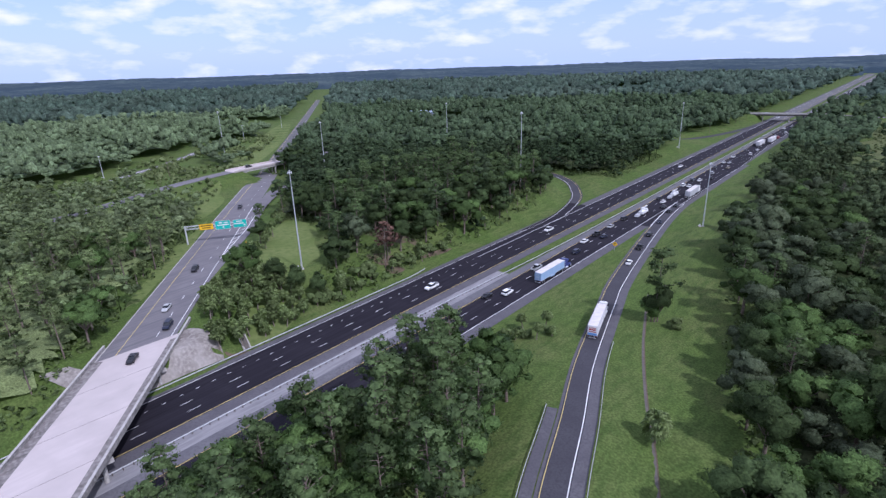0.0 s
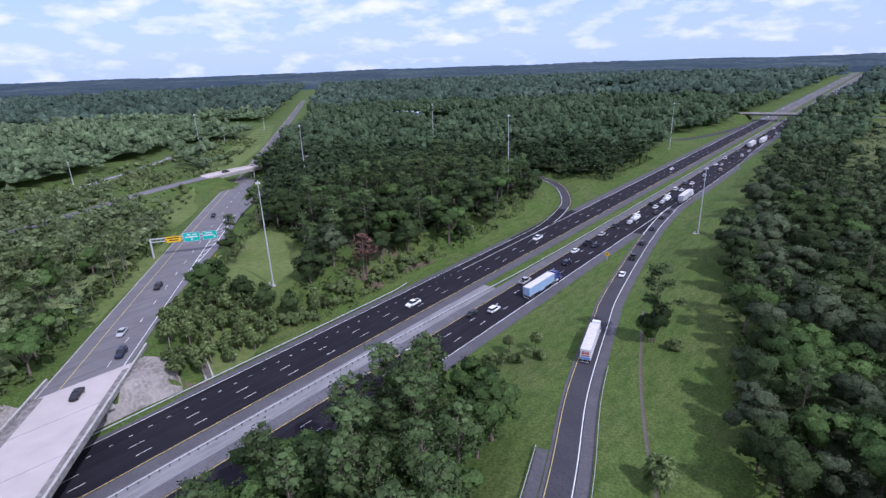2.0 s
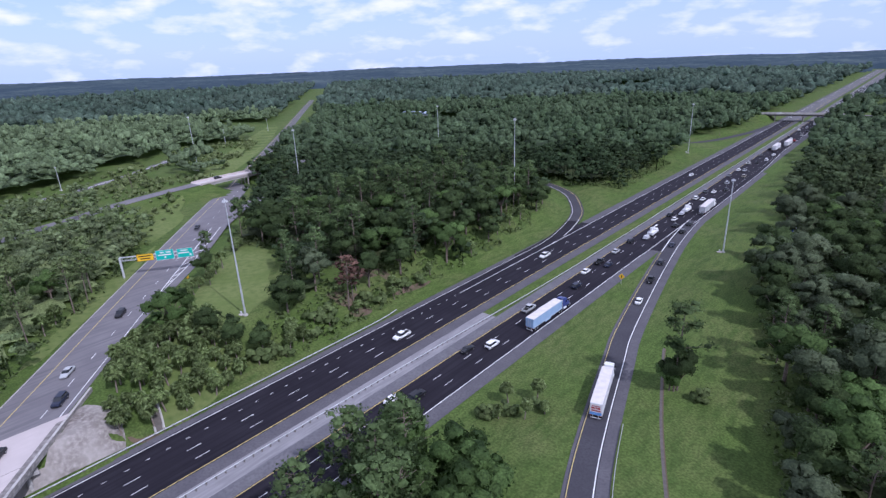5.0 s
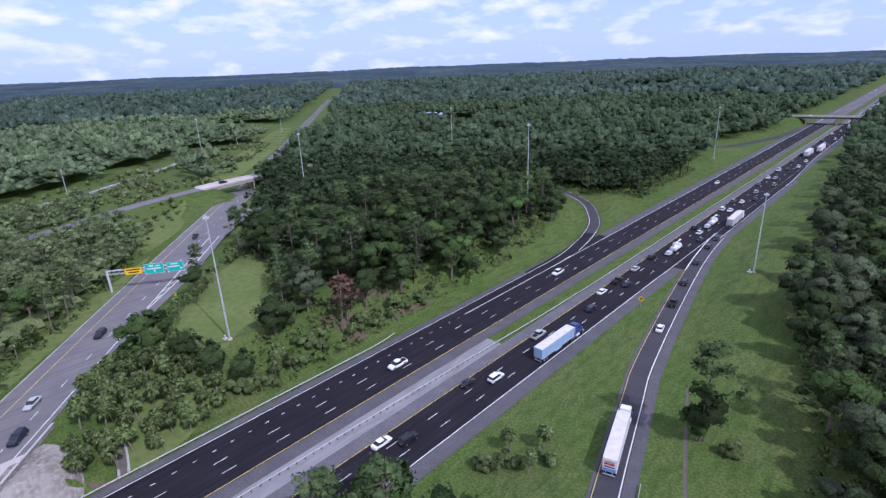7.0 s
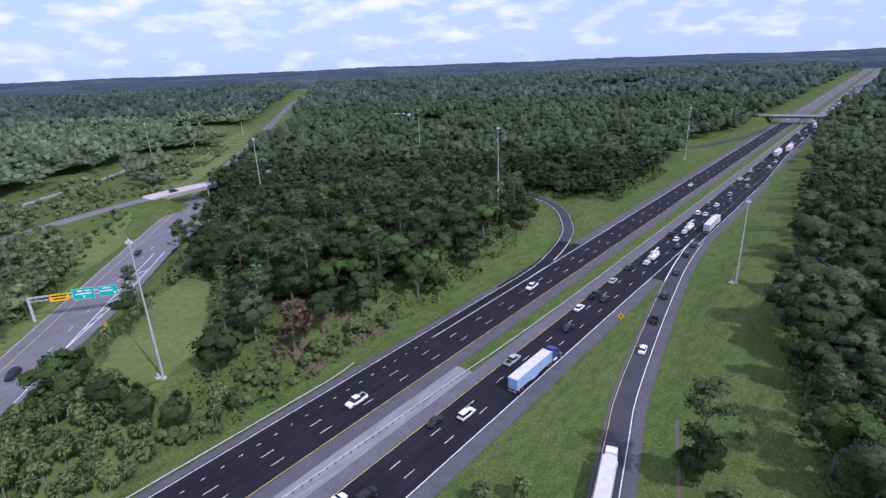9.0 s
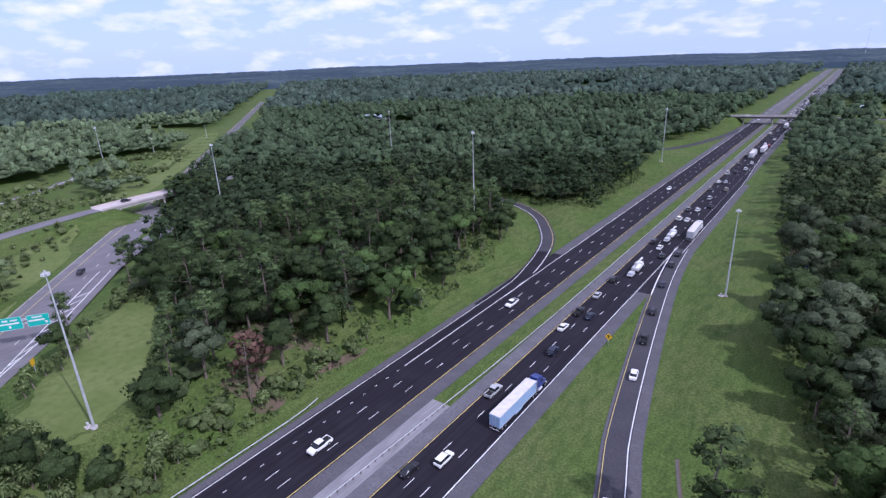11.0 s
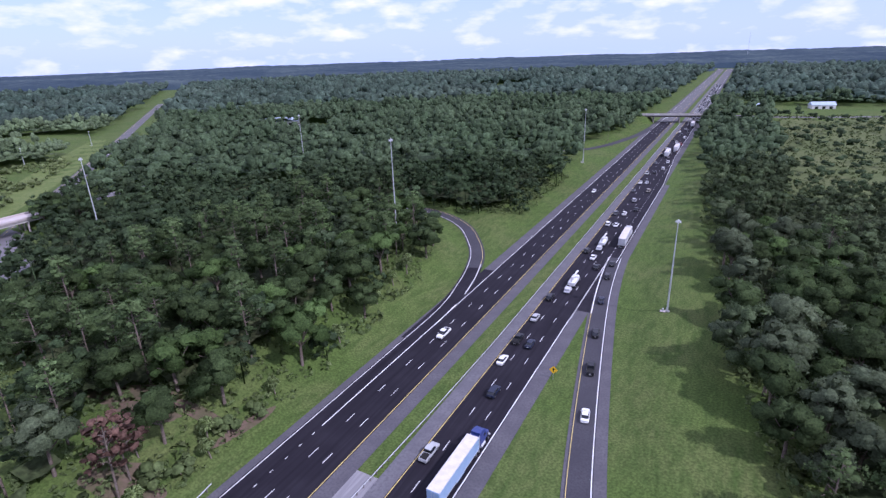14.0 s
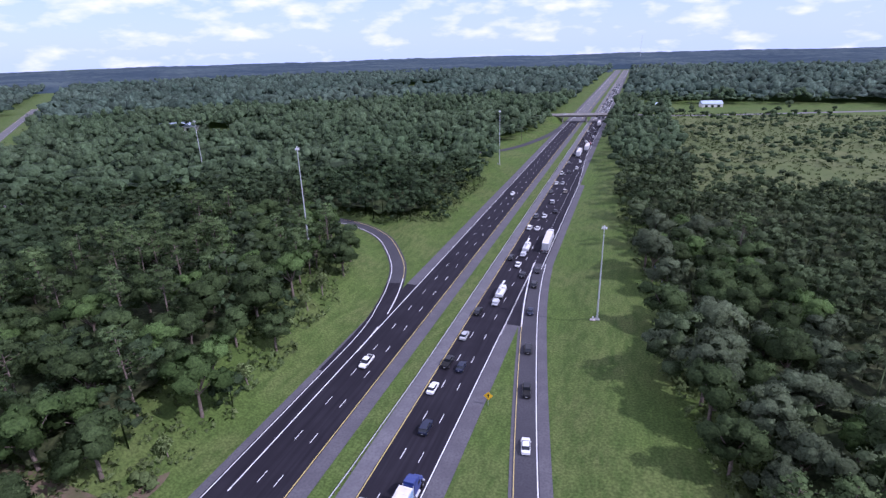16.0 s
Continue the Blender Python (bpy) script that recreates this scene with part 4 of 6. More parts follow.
# Yellower grass, its colour also lightened to stand for sunlight on this side.
for pu, pv, pa, pb in ((-70, -7.5, 42, 3.0), (-150, -18, 48, 10), (-28, 31, 26, 9)):
    px_, py_, _ = cross(pu, pv)
    ground_patch("rough_grass", px_, py_, pa, pb, math.degrees(math.atan2(U[1], U[0])), M["lawn"], "yellowish rough grass beside the crossing road, lightened as if sunlit", 8, 0.6)
ground_patch("sand_patch", -348, 444, 36, 34, 20, M["sand"], "pale bare sand in a clearing of the woods", 6, 0.6)
ground_patch("far_field", -411, 1123, 80, 70, 0, M["lawn"], "pale green field among distant woods", 6, 0.3)
for v in (-18,):
    mid_x, mid_y, _ = cross(-430, v)
    ground_patch("grass_strip", mid_x, mid_y, 185, 15, math.degrees(math.atan2(U[1], U[0])), M["lawn"], "pale dry grass beside the far crossing road", 10, 0.12)

# ---- vehicles ----
M["glass_dark"] = material("vehicle_glass", (0.015, 0.018, 0.022), 0.08, (0.02, 0.023, 0.028), 1.0, spec=0.6)
M["tyre"] = material("tyre_rubber", (0.02, 0.02, 0.02), 0.9)
M["rim"] = material("wheel_rim", (0.45, 0.45, 0.46), 0.35, metal=0.8)
M["lamp_red"] = material("tail_lamp", (0.35, 0.02, 0.02), 0.3)
M["lamp_clear"] = material("head_lamp", (0.75, 0.75, 0.72), 0.2)
PAINT = {
    "white": (0.80, 0.80, 0.79), "black": (0.014, 0.014, 0.017), "silver": (0.44, 0.45, 0.46), "navy": (0.014, 0.019, 0.042), "grey": (0.11, 0.115, 0.125),
    "red": (0.38, 0.03, 0.03), "blue": (0.035, 0.055, 0.20), "tan": (0.33, 0.29, 0.23),
}
for nm, c in PAINT.items():
    M["paint_" + nm] = material("paint_" + nm, c, 0.28, tuple(v * 0.93 for v in c), 0.7, spec=0.5)
WHEELS = {}


def wheel(parent, x, y, r, w):
    key = (r, w)
    if key not in WHEELS:
        bm = bmesh.new()
        bmesh.ops.create_cone(bm, cap_ends=True, segments=16, radius1=r, radius2=r, depth=w, matrix=pose(0, 0, 0, 0, 90, 0))
        t = part("tyre", bm, M["tyre"], None)
        bm = bmesh.new()
        bmesh.ops.create_cone(bm, cap_ends=True, segments=12, radius1=r * 0.6, radius2=r * 0.6, depth=w + 0.03, matrix=pose(0, 0, 0, 0, 90, 0))
        q = part("rim", bm, M["rim"], None)
        WHEELS[key] = (t.data, q.data)
        bpy.data.objects.remove(t), bpy.data.objects.remove(q)
    t = new("wheel", WHEELS[key][0])
    t.parent, t.location = parent, (x, y, r)
    q = new("rim", WHEELS[key][1])
    q.parent = t


def loft(bm, sections):
    """A skin through sections, each a ring of equally many places, capped."""
    rings = [[bm.verts.new(p) for p in s] for s in sections]
    k = len(rings[0])
    for a, b in zip(rings[:-1], rings[1:]):
        for i in range(k):
            bm.faces.new((a[i], a[(i + 1) % k], b[(i + 1) % k], b[i]))
    bm.faces.new(rings[0][::-1]), bm.faces.new(rings[-1])
    bmesh.ops.recalc_face_normals(bm, faces=bm.faces[:])


def ring(y, half, low, high, tuck=0.12, top_in=0.1):
    h = high - low
    return [(-half + tuck, y, low), (half - tuck, y, low), (half, y, low + h * 0.3), (half - 0.02, y, high - h * 0.2), (half - top_in, y, high),
            (-half + top_in, y, high), (-half + 0.02, y, high - h * 0.2), (-half, y, low + h * 0.3)]


# y runs forward; each body is a row of (y, half width, top of the body), each cabin of (y, half width, top)
SHAPES = {
    "sedan": dict(length=4.7, body=[(-2.35, 0.78, 0.88), (-2.2, 0.88, 1.0), (-1.2, 0.92, 1.02), (0.9, 0.92, 0.98), (1.8, 0.88, 0.86), (2.35, 0.74, 0.68)],
                  cabin=[(-1.75, 0.66, 1.0), (-1.0, 0.70, 1.40), (0.15, 0.70, 1.45), (1.1, 0.66, 0.98)], roof=(-1.05, 0.25, 0.63, 1.46), wheels=(1.42, -1.42, 0.33)),
    "suv": dict(length=4.8, body=[(-2.4, 0.84, 1.05), (-2.25, 0.93, 1.12), (-1.0, 0.95, 1.12), (1.1, 0.95, 1.08), (1.95, 0.92, 1.0), (2.4, 0.80, 0.8)],
                cabin=[(-2.25, 0.74, 1.1), (-1.95, 0.76, 1.66), (0.3, 0.76, 1.74), (1.2, 0.72, 1.08)], roof=(-1.95, 0.35, 0.70, 1.75), wheels=(1.45, -1.45, 0.38)),
    "pickup": dict(length=5.7, body=[(-2.85, 0.92, 1.02), (-2.7, 0.95, 1.08), (-0.2, 0.97, 1.08), (1.6, 0.97, 1.12), (2.5, 0.94, 1.08), (2.85, 0.85, 0.85)],
                   cabin=[(-0.75, 0.76, 1.08), (-0.6, 0.78, 1.74), (0.75, 0.78, 1.80), (1.6, 0.74, 1.1)], roof=(-0.6, 0.8, 0.72, 1.81), wheels=(1.75, -1.75, 0.42)),
}
CAR_CACHE = {}


def car(kind, colour, label, place, turn, group="vehicles in the queue"):
    key = (kind, colour)
    x, y, z = place
    m = pose(x, y, z, 0, 0, turn)
    if key in CAR_CACHE:
        return tagged(copy_thing(CAR_CACHE[key], m), label)
    s = SHAPES[kind]
    top = empty(kind if kind != "suv" else "sport_utility_car", (0, 0, 0), label, "pickup truck" if kind == "pickup" else "car", group)
    paint = M["paint_" + colour]
    bm = bmesh.new()
    loft(bm, [ring(yy, hw, 0.28 if 0 < i < len(s["body"]) - 1 else 0.38, zt) for i, (yy, hw, zt) in enumerate(s["body"])])
    bmesh.ops.bevel(bm, geom=bm.edges[:], offset=0.03, segments=1, affect="EDGES")
    body = part("body", bm, paint, top, smooth=False)
    if kind == "pickup":
        bm = bmesh.new()
        add_box(bm, 1.5, 1.75, 0.03, pose(0, -1.75, 1.075))
        part("load_bed", bm, M["tyre"], top)
        for a in (-1, 1):
            bm = bmesh.new()
            add_box(bm, 0.1, 1.95, 0.14, pose(a * 0.86, -1.75, 1.06), 0.02)
            part("bed_rail", bm, paint, top)
        bm = bmesh.new()
        add_box(bm, 1.7, 0.08, 0.14, pose(0, -2.72, 1.05), 0.02)
        part("tailgate", bm, paint, top)
    bm = bmesh.new()
    loft(bm, [ring(yy, hw + 0.1, s["body"][2][2] - 0.12, zt, 0.0, 0.14) for yy, hw, zt in s["cabin"]])
    part("cabin_glass", bm, M["glass_dark"], top, "dark tinted window glass")
    y0, y1, hw, zt = s["roof"]
    bm = bmesh.new()
    add_box(bm, 2 * hw + 0.06, y1 - y0 + 0.15, 0.06, pose(0, (y0 + y1) / 2, zt - 0.03), 0.025)
    part("roof", bm, paint, top)
    for a in (-1, 1):
        bm = bmesh.new()
        add_box(bm, 0.06, 0.1, zt - s["body"][2][2], pose(a * (hw + 0.05), (y0 + y1) / 2, s["body"][2][2] - 0.02, 0, -a * 6, 0))
        part("door_pillar", bm, paint, top)
        bm = bmesh.new()
        add_box(bm, 0.2, 0.12, 0.14, pose(a * (s["body"][2][1] + 0.08), s["cabin"][-1][0] - 0.45, s["body"][2][2] + 0.02), 0.03)
        part("mirror", bm, paint, top)
        bm = bmesh.new()
        add_box(bm, 0.32, 0.08, 0.16, pose(a * 0.62, -s["length"] / 2 + 0.06, s["body"][0][2] - 0.26), 0.02)
        part("tail_lamp", bm, M["lamp_red"], top)
        bm = bmesh.new()
        add_box(bm, 0.34, 0.1, 0.13, pose(a * 0.52, s["length"] / 2 - 0.06, s["body"][-1][2] - 0.16), 0.02)
        part("head_lamp", bm, M["lamp_clear"], top)
        fy, by, r = s["wheels"]
        for yy in (fy, by):
            wheel(top, a * (s["body"][2][1] - 0.12), yy, r, 0.24)
    bm = bmesh.new()
    add_box(bm, 0.42, 0.02, 0.13, pose(0, -s["length"] / 2 - 0.02, 0.62))
    part("plate", bm, M["white_paint"], top)
    for yy in (-s["length"] / 2 + 0.02, s["length"] / 2 - 0.02):
        bm = bmesh.new()
        add_box(bm, 1.35, 0.14, 0.2, pose(0, yy, 0.36), 0.04)
        part("bumper", bm, M["tyre"] if kind != "sedan" else paint, top)
    CAR_CACHE[key] = top
    top.matrix_basis = m
    return top


def semi(place, turn, tilt, side, roof, cab, label, rear="plain", length=16.0):
    """An articulated lorry; the origin is under the trailer's rear end."""
    x, y, z = place
    top = empty("semi_truck", (0, 0, 0), label, "semi truck", "heavy trucks")
    top.matrix_basis = pose(x, y, z, 0, 0, turn) @ pose(0, 0, 0, tilt, 0, 0)
    tl = length
    bm = bmesh.new()
    add_box(bm, 2.58, tl, 2.85, pose(0, tl / 2, 1.2), 0.04)
    tr = part("trailer_box", bm, side, top, "long box trailer body")
    bm = bmesh.new()
    add_box(bm, 2.5, tl - 0.1, 0.02, pose(0, tl / 2, 4.05))
    for k in range(13):
        add_box(bm, 2.44, 0.05, 0.025, pose(0, 0.6 + k * (tl - 1.2) / 12, 4.06))
    part("trailer_roof", bm, roof, tr)
    for a in (-1, 1):
        for zz in (1.18, 3.95):
            bm = bmesh.new()
            add_box(bm, 0.05, tl, 0.12, pose(a * 1.3, tl / 2, zz))
            part("side_rail", bm, M["galvanised"], tr)
        bm = bmesh.new()
        for k in range(22):
            add_box(bm, 0.015, 0.04, 2.55, pose(a * 1.296, 0.5 + k * (tl - 1.0) / 21, 1.32))
        part("side_ribs", bm, side, tr)
        bm = bmesh.new()
        add_box(bm, 1.2, 0.05, 2.6, pose(a * 0.62, -0.02, 1.3), 0.01)
        d = part("rear_door", bm, side, tr)
        bm = bmesh.new()
        add_tube(bm, (a * 0.3, -0.07, 1.35), (a * 0.3, -0.07, 3.85), 0.025, 0.025, 6)
        part("lock_rod", bm, M["galvanised"], d)
        bm = bmesh.new()
        add_box(bm, 0.3, 0.05, 0.12, pose(a * 1.0, -0.04, 1.08))
        part("tail_lamp", bm, M["lamp_red"], top)
    if rear == "sign":
        bm = bmesh.new()
        for k, (bx, bz, bw, bh) in enumerate(((-0.55, 2.7, 0.8, 0.45), (0.4, 2.7, 0.9, 0.45), (0, 2.15, 1.9, 0.3), (0, 3.3, 1.7, 0.18))):
            add_box(bm, bw, 0.012, bh, pose(bx, -0.055, bz))
        part("rear_lettering", bm, M["lamp_red"], tr, "red bars of unreadable lettering")
        bm = bmesh.new()
        add_box(bm, 2.4, 0.012, 0.62, pose(0, -0.055, 1.32))
        part("rear_stripe", bm, M["paint_sky"], tr, "bright blue band across the doors")
    bm = bmesh.new()
    add_box(bm, 2.3, 0.1, 0.12, pose(0, 0.0, 0.5))
    for a in (-0.6, 0.6):
        add_box(bm, 0.1, 0.1, 0.7, pose(a, 0.05, 0.5))
    part("underride_bar", bm, M["galvanised"], top)
    bm = bmesh.new()
    add_box(bm, 1.0, tl - 1.0, 0.25, pose(0, tl / 2, 0.95))
    part("chassis", bm, M["tyre"], top)
    for a in (-1, 1):
        for yy in (1.2, 2.5):
            wheel(top, a * 0.98, yy, 0.5, 0.5)
        for yy in (tl - 1.3, tl):
            wheel(top, a * 0.98, yy, 0.5, 0.5)
        wheel(top, a * 1.02, tl + 4.6, 0.5, 0.32)
        bm = bmesh.new()
        add_box(bm, 0.02, 3.2, 0.7, pose(a * 1.1, tl * 0.52, 0.45))
        part("side_skirt", bm, side, top)
        bm = bmesh.new()
        add_tube(bm, (a * 1.0, tl + 0.75, 0.9), (a * 1.0, tl + 0.75, 3.7), 0.08, 0.08, 8)
        part("exhaust_stack", bm, M["galvanised"], top)
        bm = bmesh.new()
        add_tube(bm, (a * 1.05, tl + 1.2, 0.75), (a * 1.05, tl + 3.0, 0.75), 0.32, 0.32, 12)
        part("fuel_tank", bm, M["galvanised"], top)
        bm = bmesh.new()
        add_box(bm, 0.2, 0.12, 0.5, pose(a * 1.42, tl + 3.5, 2.3), 0.03)
        part("mirror", bm, M["tyre"], top)
    bm = bmesh.new()
    add_box(bm, 0.9, 7.2, 0.28, pose(0, tl + 1.6, 0.75))
    part("tractor_frame", bm, M["tyre"], top)
    bm = bmesh.new()
    add_box(bm, 2.3, 2.9, 2.5, pose(0, tl + 2.2, 1.05), 0.15, 0.94)
    cb = part("cab", bm, cab, top, "tall sleeper cab")
    bm = bmesh.new()
    loft(bm, [[(-1.05, tl + 1.0, 3.4), (1.05, tl + 1.0, 3.4), (1.0, tl + 1.0, 4.05), (-1.0, tl + 1.0, 4.05)], [(-1.05, tl + 2.4, 3.4), (1.05, tl + 2.4, 3.4), (0.95, tl + 2.4, 3.9), (-0.95, tl + 2.4, 3.9)],
              [(-1.0, tl + 3.5, 3.4), (1.0, tl + 3.5, 3.4), (0.9, tl + 3.5, 3.5), (-0.9, tl + 3.5, 3.5)]])
    part("wind_deflector", bm, cab, cb)
    bm = bmesh.new()
    loft(bm, [ring(tl + 3.55, 1.05, 0.7, 2.2), ring(tl + 4.8, 0.95, 0.7, 1.95), ring(tl + 5.5, 0.85, 0.65, 1.7)])
    part("bonnet", bm, cab, top)
    bm = bmesh.new()
    add_box(bm, 1.95, 0.05, 0.8, pose(0, tl + 3.62, 2.3, -8))
    part("windscreen", bm, M["glass_dark"], cb)
    for a in (-1, 1):
        bm = bmesh.new()
        add_box(bm, 0.04, 0.8, 0.65, pose(a * 1.135, tl + 3.0, 2.3))
        part("side_window", bm, M["glass_dark"], cb)
    bm = bmesh.new()
    add_box(bm, 2.3, 0.25, 0.45, pose(0, tl + 5.55, 0.45), 0.05)
    part("bumper", bm, M["galvanised"], top)
    return top


M["paint_sky"] = material("sky_blue_paint", (0.12, 0.30, 0.62), 0.35, (0.11, 0.27, 0.57), 0.8)
M["trailer_white"] = material("white_trailer_skin", (0.68, 0.68, 0.69), 0.45, (0.60, 0.60, 0.615), 0.6)
M["trailer_blue"] = material("pale_blue_trailer_skin", (0.30, 0.42, 0.58), 0.45, (0.26, 0.38, 0.54), 0.6)
M["trailer_roof"] = material("dusty_trailer_roof", (0.66, 0.62, 0.60), 0.6, (0.58, 0.545, 0.53), 0.7)
M["trailer_grey"] = material("grey_trailer_skin", (0.47, 0.48, 0.50), 0.5, (0.42, 0.43, 0.45), 0.6)
semi((25.1, 71.6, 0), -0.5, 0, M["trailer_blue"], M["trailer_roof"], M["paint_blue"], "semi truck with pale blue trailer and dark blue cab")
semi((29.0, 216, 0), 1.5, 0, M["trailer_grey"], M["trailer_roof"], M["paint_white"], "semi truck with a dusty grey trailer where the ramp merges")
semi((21.5, 412, 0), 0, 0, M["trailer_white"], M["trailer_roof"], M["paint_white"], "semi truck with a white box trailer in the middle lane")
semi((25.1, 436, 0), 0, 0, M["trailer_white"], M["trailer_roof"], M["paint_white"], "semi truck with a white box trailer in the slow lane")
semi((24.9, 575, 0), 0, 0, M["trailer_white"], M["trailer_roof"], M["paint_red"], "semi truck with a white box trailer near the overpass")
ry0 = RAMP_LINE[np.argmin(np.abs(RAMP_LINE[:, 1] - 46))]
ry1 = RAMP_LINE[np.argmin(np.abs(RAMP_LINE[:, 1] - 62))]
rd = ry1 - ry0
semi(tuple(ry0 + (-0.3, 0, 0.02)), math.degrees(math.atan2(-rd[0], rd[1])), math.degrees(math.atan2(rd[2], np.linalg.norm(rd[:2]))), M["trailer_white"], M["trailer_roof"], M["paint_white"],
     "dusty white semi truck with red lettering descending the ramp", "sign", 16.0)

lane = {1: (LX["yr"] + LX["c"]) / 2, 2: (LX["c"] + LX["d"]) / 2, 3: (LX["d"] + LX["wr"]) / 2}
QUEUE = [
    ("sedan", "white", 1, 24.5), ("suv", "black", 2, 29), ("sedan", "black", 1, 52.5), ("suv", "white", 2, 58.5), ("pickup", "silver", 1, 83), ("sedan", "white", 1, 120.5), ("suv", "navy", 2, 107),
    ("pickup", "black", 1, 132), ("sedan", "navy", 2, 131), ("sedan", "silver", 1, 146), ("suv", "black", 1, 161), ("sedan", "white", 2, 201), ("suv", "black", 1, 207), ("sedan", "black", 3, 192),
    ("suv", "white", 1, 244), ("sedan", "white", 2, 244), ("suv", "grey", 1, 262), ("sedan", "white", 2, 263), ("sedan", "black", 3, 272), ("suv", "silver", 2, 288), ("sedan", "grey", 1, 309),
    ("sedan", "white", 1, 329), ("suv", "tan", 3, 311), ("sedan", "silver", 2, 330), ("pickup", "white", 1, 355), ("sedan", "black", 2, 360), ("suv", "white", 3, 372), ("sedan", "grey", 1, 390),
    ("sedan", "white", 3, 395), ("suv", "black", 1, 420), ("sedan", "silver", 1, 448), ("suv", "red", 3, 470), ("sedan", "white", 2, 480), ("sedan", "black", 1, 492), ("suv", "white", 3, 505),
    ("pickup", "grey", 2, 520), ("sedan", "black", 3, 532), ("sedan", "white", 1, 540), ("suv", "silver", 2, 556),
]
words = {"sedan": "saloon car", "suv": "sport utility car", "pickup": "crew-cab pickup"}
lane_words = {1: "queueing beside the median guardrail", 2: "queueing in the middle lane", 3: "queueing in the slow lane"}
for kind, colour, ln, y in QUEUE:
    car(kind, colour, f"{'dark grey' if colour == 'grey' else colour} {words[kind]} {lane_words[ln]}", (lane[ln] + random.uniform(-0.25, 0.25), y, 0.0), random.uniform(-1, 1))
for k in range(105):
    colour, kind = random.choice(("white", "black", "silver", "grey", "navy", "white")), random.choice(("sedan", "suv", "suv", "pickup"))
    ln = 1 + k % 3
    car(kind, colour, f"{'dark grey' if colour == 'grey' else colour} {words[kind]} in the distant queue beyond the overpass", (lane[ln], 628 + (k // 3) * 16 + ln * 4 + random.uniform(-3, 3), 0.0), 0)
for kind, colour, y in (("sedan", "white", 106.5), ("pickup", "black", 124.5), ("suv", "black", 146), ("sedan", "navy", 165), ("suv", "black", 183.4), ("sedan", "black", 198.5)):
    i = int(np.argmin(np.abs(RAMP_LINE[:, 1] - y)))
    p, q = RAMP_LINE[max(i - 1, 0)], RAMP_LINE[min(i + 1, len(RAMP_LINE) - 1)]
    o = car(kind, colour, f"{colour} {words[kind]} driving down the entry ramp", tuple(RAMP_LINE[i] + (0, 0, 0.01)), math.degrees(math.atan2(-(q - p)[0], (q - p)[1])))
    o.matrix_basis = o.matrix_basis @ pose(0, 0, 0, math.degrees(math.atan2((q - p)[2], np.linalg.norm((q - p)[:2]))), 0, 0)
for kind, colour, x, y in (("pickup", "white", -2.2, 126), ("sedan", "white", -1.8, 300), ("suv", "white", -5.4, 640), ("pickup", "white", -1.8, 47)):
    car(kind, colour, f"white {words[kind]} on the clear opposite carriageway", (x, y, 0.0), 180, "vehicles on the opposite carriageway")
turn_x = math.degrees(math.atan2(-U[0], U[1]))
for kind, colour, u, v in (("sedan", "black", 10.2, 5.3), ("suv", "navy", -7.0, 8.6), ("sedan", "silver", -19.4, 4.6), ("suv", "black", -51.5, 4.8), ("sedan", "black", -141, 4.6)):
    p = cross(u, v)
    car(kind, colour, f"{colour} {words[kind]} on the pale crossing road", (p[0], p[1], CROSS_Z + 0.004), turn_x, "cars on the crossing road")
p = SIDE_LINE[np.argmin(np.abs(SIDE_LINE[:, 1] - 107))]
car("suv", "black", "black sport utility car on the small pale bridge", tuple(p + (-1.2, 0, 0.005)), 4, "cars on the crossing road")
p = OVER_LINE[np.argmin(np.abs(OVER_LINE[:, 0] + 8))]
car("sedan", "white", "white saloon car on the far overpass", tuple(p + (0, 1.5, 0.01)), -78, "cars on the crossing road")


def bucket_truck(place):
    """A utility lorry with a folded boom and a small trailer."""
    top = empty("bucket_truck", place, "white utility truck with a folded boom towing a trailer", "utility truck", "heavy trucks")
    bm = bmesh.new()
    add_box(bm, 2.2, 1.9, 1.7, pose(0, 7.2, 0.75), 0.12, 0.92)
    cb = part("cab", bm, M["paint_white"], top)
    bm = bmesh.new()
    add_box(bm, 1.9, 1.3, 0.8, pose(0, 8.7, 0.7), 0.12, 0.9)
    part("bonnet", bm, M["paint_white"], top)
    bm = bmesh.new()
    add_box(bm, 1.85, 0.05, 0.65, pose(0, 8.12, 1.6, -12))
    part("windscreen", bm, M["glass_dark"], cb)
    bm = bmesh.new()
    add_box(bm, 2.3, 4.6, 1.1, pose(0, 3.9, 0.8), 0.04)
    part("body", bm, M["paint_white"], top)
    bm = bmesh.new()
    add_tube(bm, (0, 2.6, 1.9), (0, 2.6, 2.9), 0.45, 0.35, 10)
    part("turret", bm, M["paint_white"], top)
    bm = bmesh.new()
    add_tube(bm, (0, 2.6, 2.9), (0, 8.8, 3.5), 0.22, 0.18, 8), add_tube(bm, (0.4, 8.8, 3.5), (0.4, 2.0, 3.9), 0.18, 0.15, 8)
    part("boom", bm, M["paint_white"], top)
    bm = bmesh.new()
    add_box(bm, 0.9, 0.8, 1.0, pose(0.4, 1.6, 3.2), 0.08)
    part("bucket", bm, M["paint_white"], top)
    for a in (-1, 1):
        for yy in (2.4, 8.6):
            wheel(top, a * 0.98, yy, 0.48, 0.4)
        wheel(top, a * 0.9, -2.2, 0.36, 0.24)
    bm = bmesh.new()
    add_box(bm, 1.9, 3.6, 0.2, pose(0, -2.0, 0.6))
    add_box(bm, 0.12, 2.2, 0.12, pose(0, 0.8, 0.6))
    add_box(bm, 1.7, 2.4, 0.8, pose(0, -2.0, 0.8), 0.05)
    part("trailer", bm, M["galvanised"], top)
    return top


bucket_truck((lane[2] - 0.1, 170, 0))
bucket_truck((lane[2] + 0.1, 213, 0))

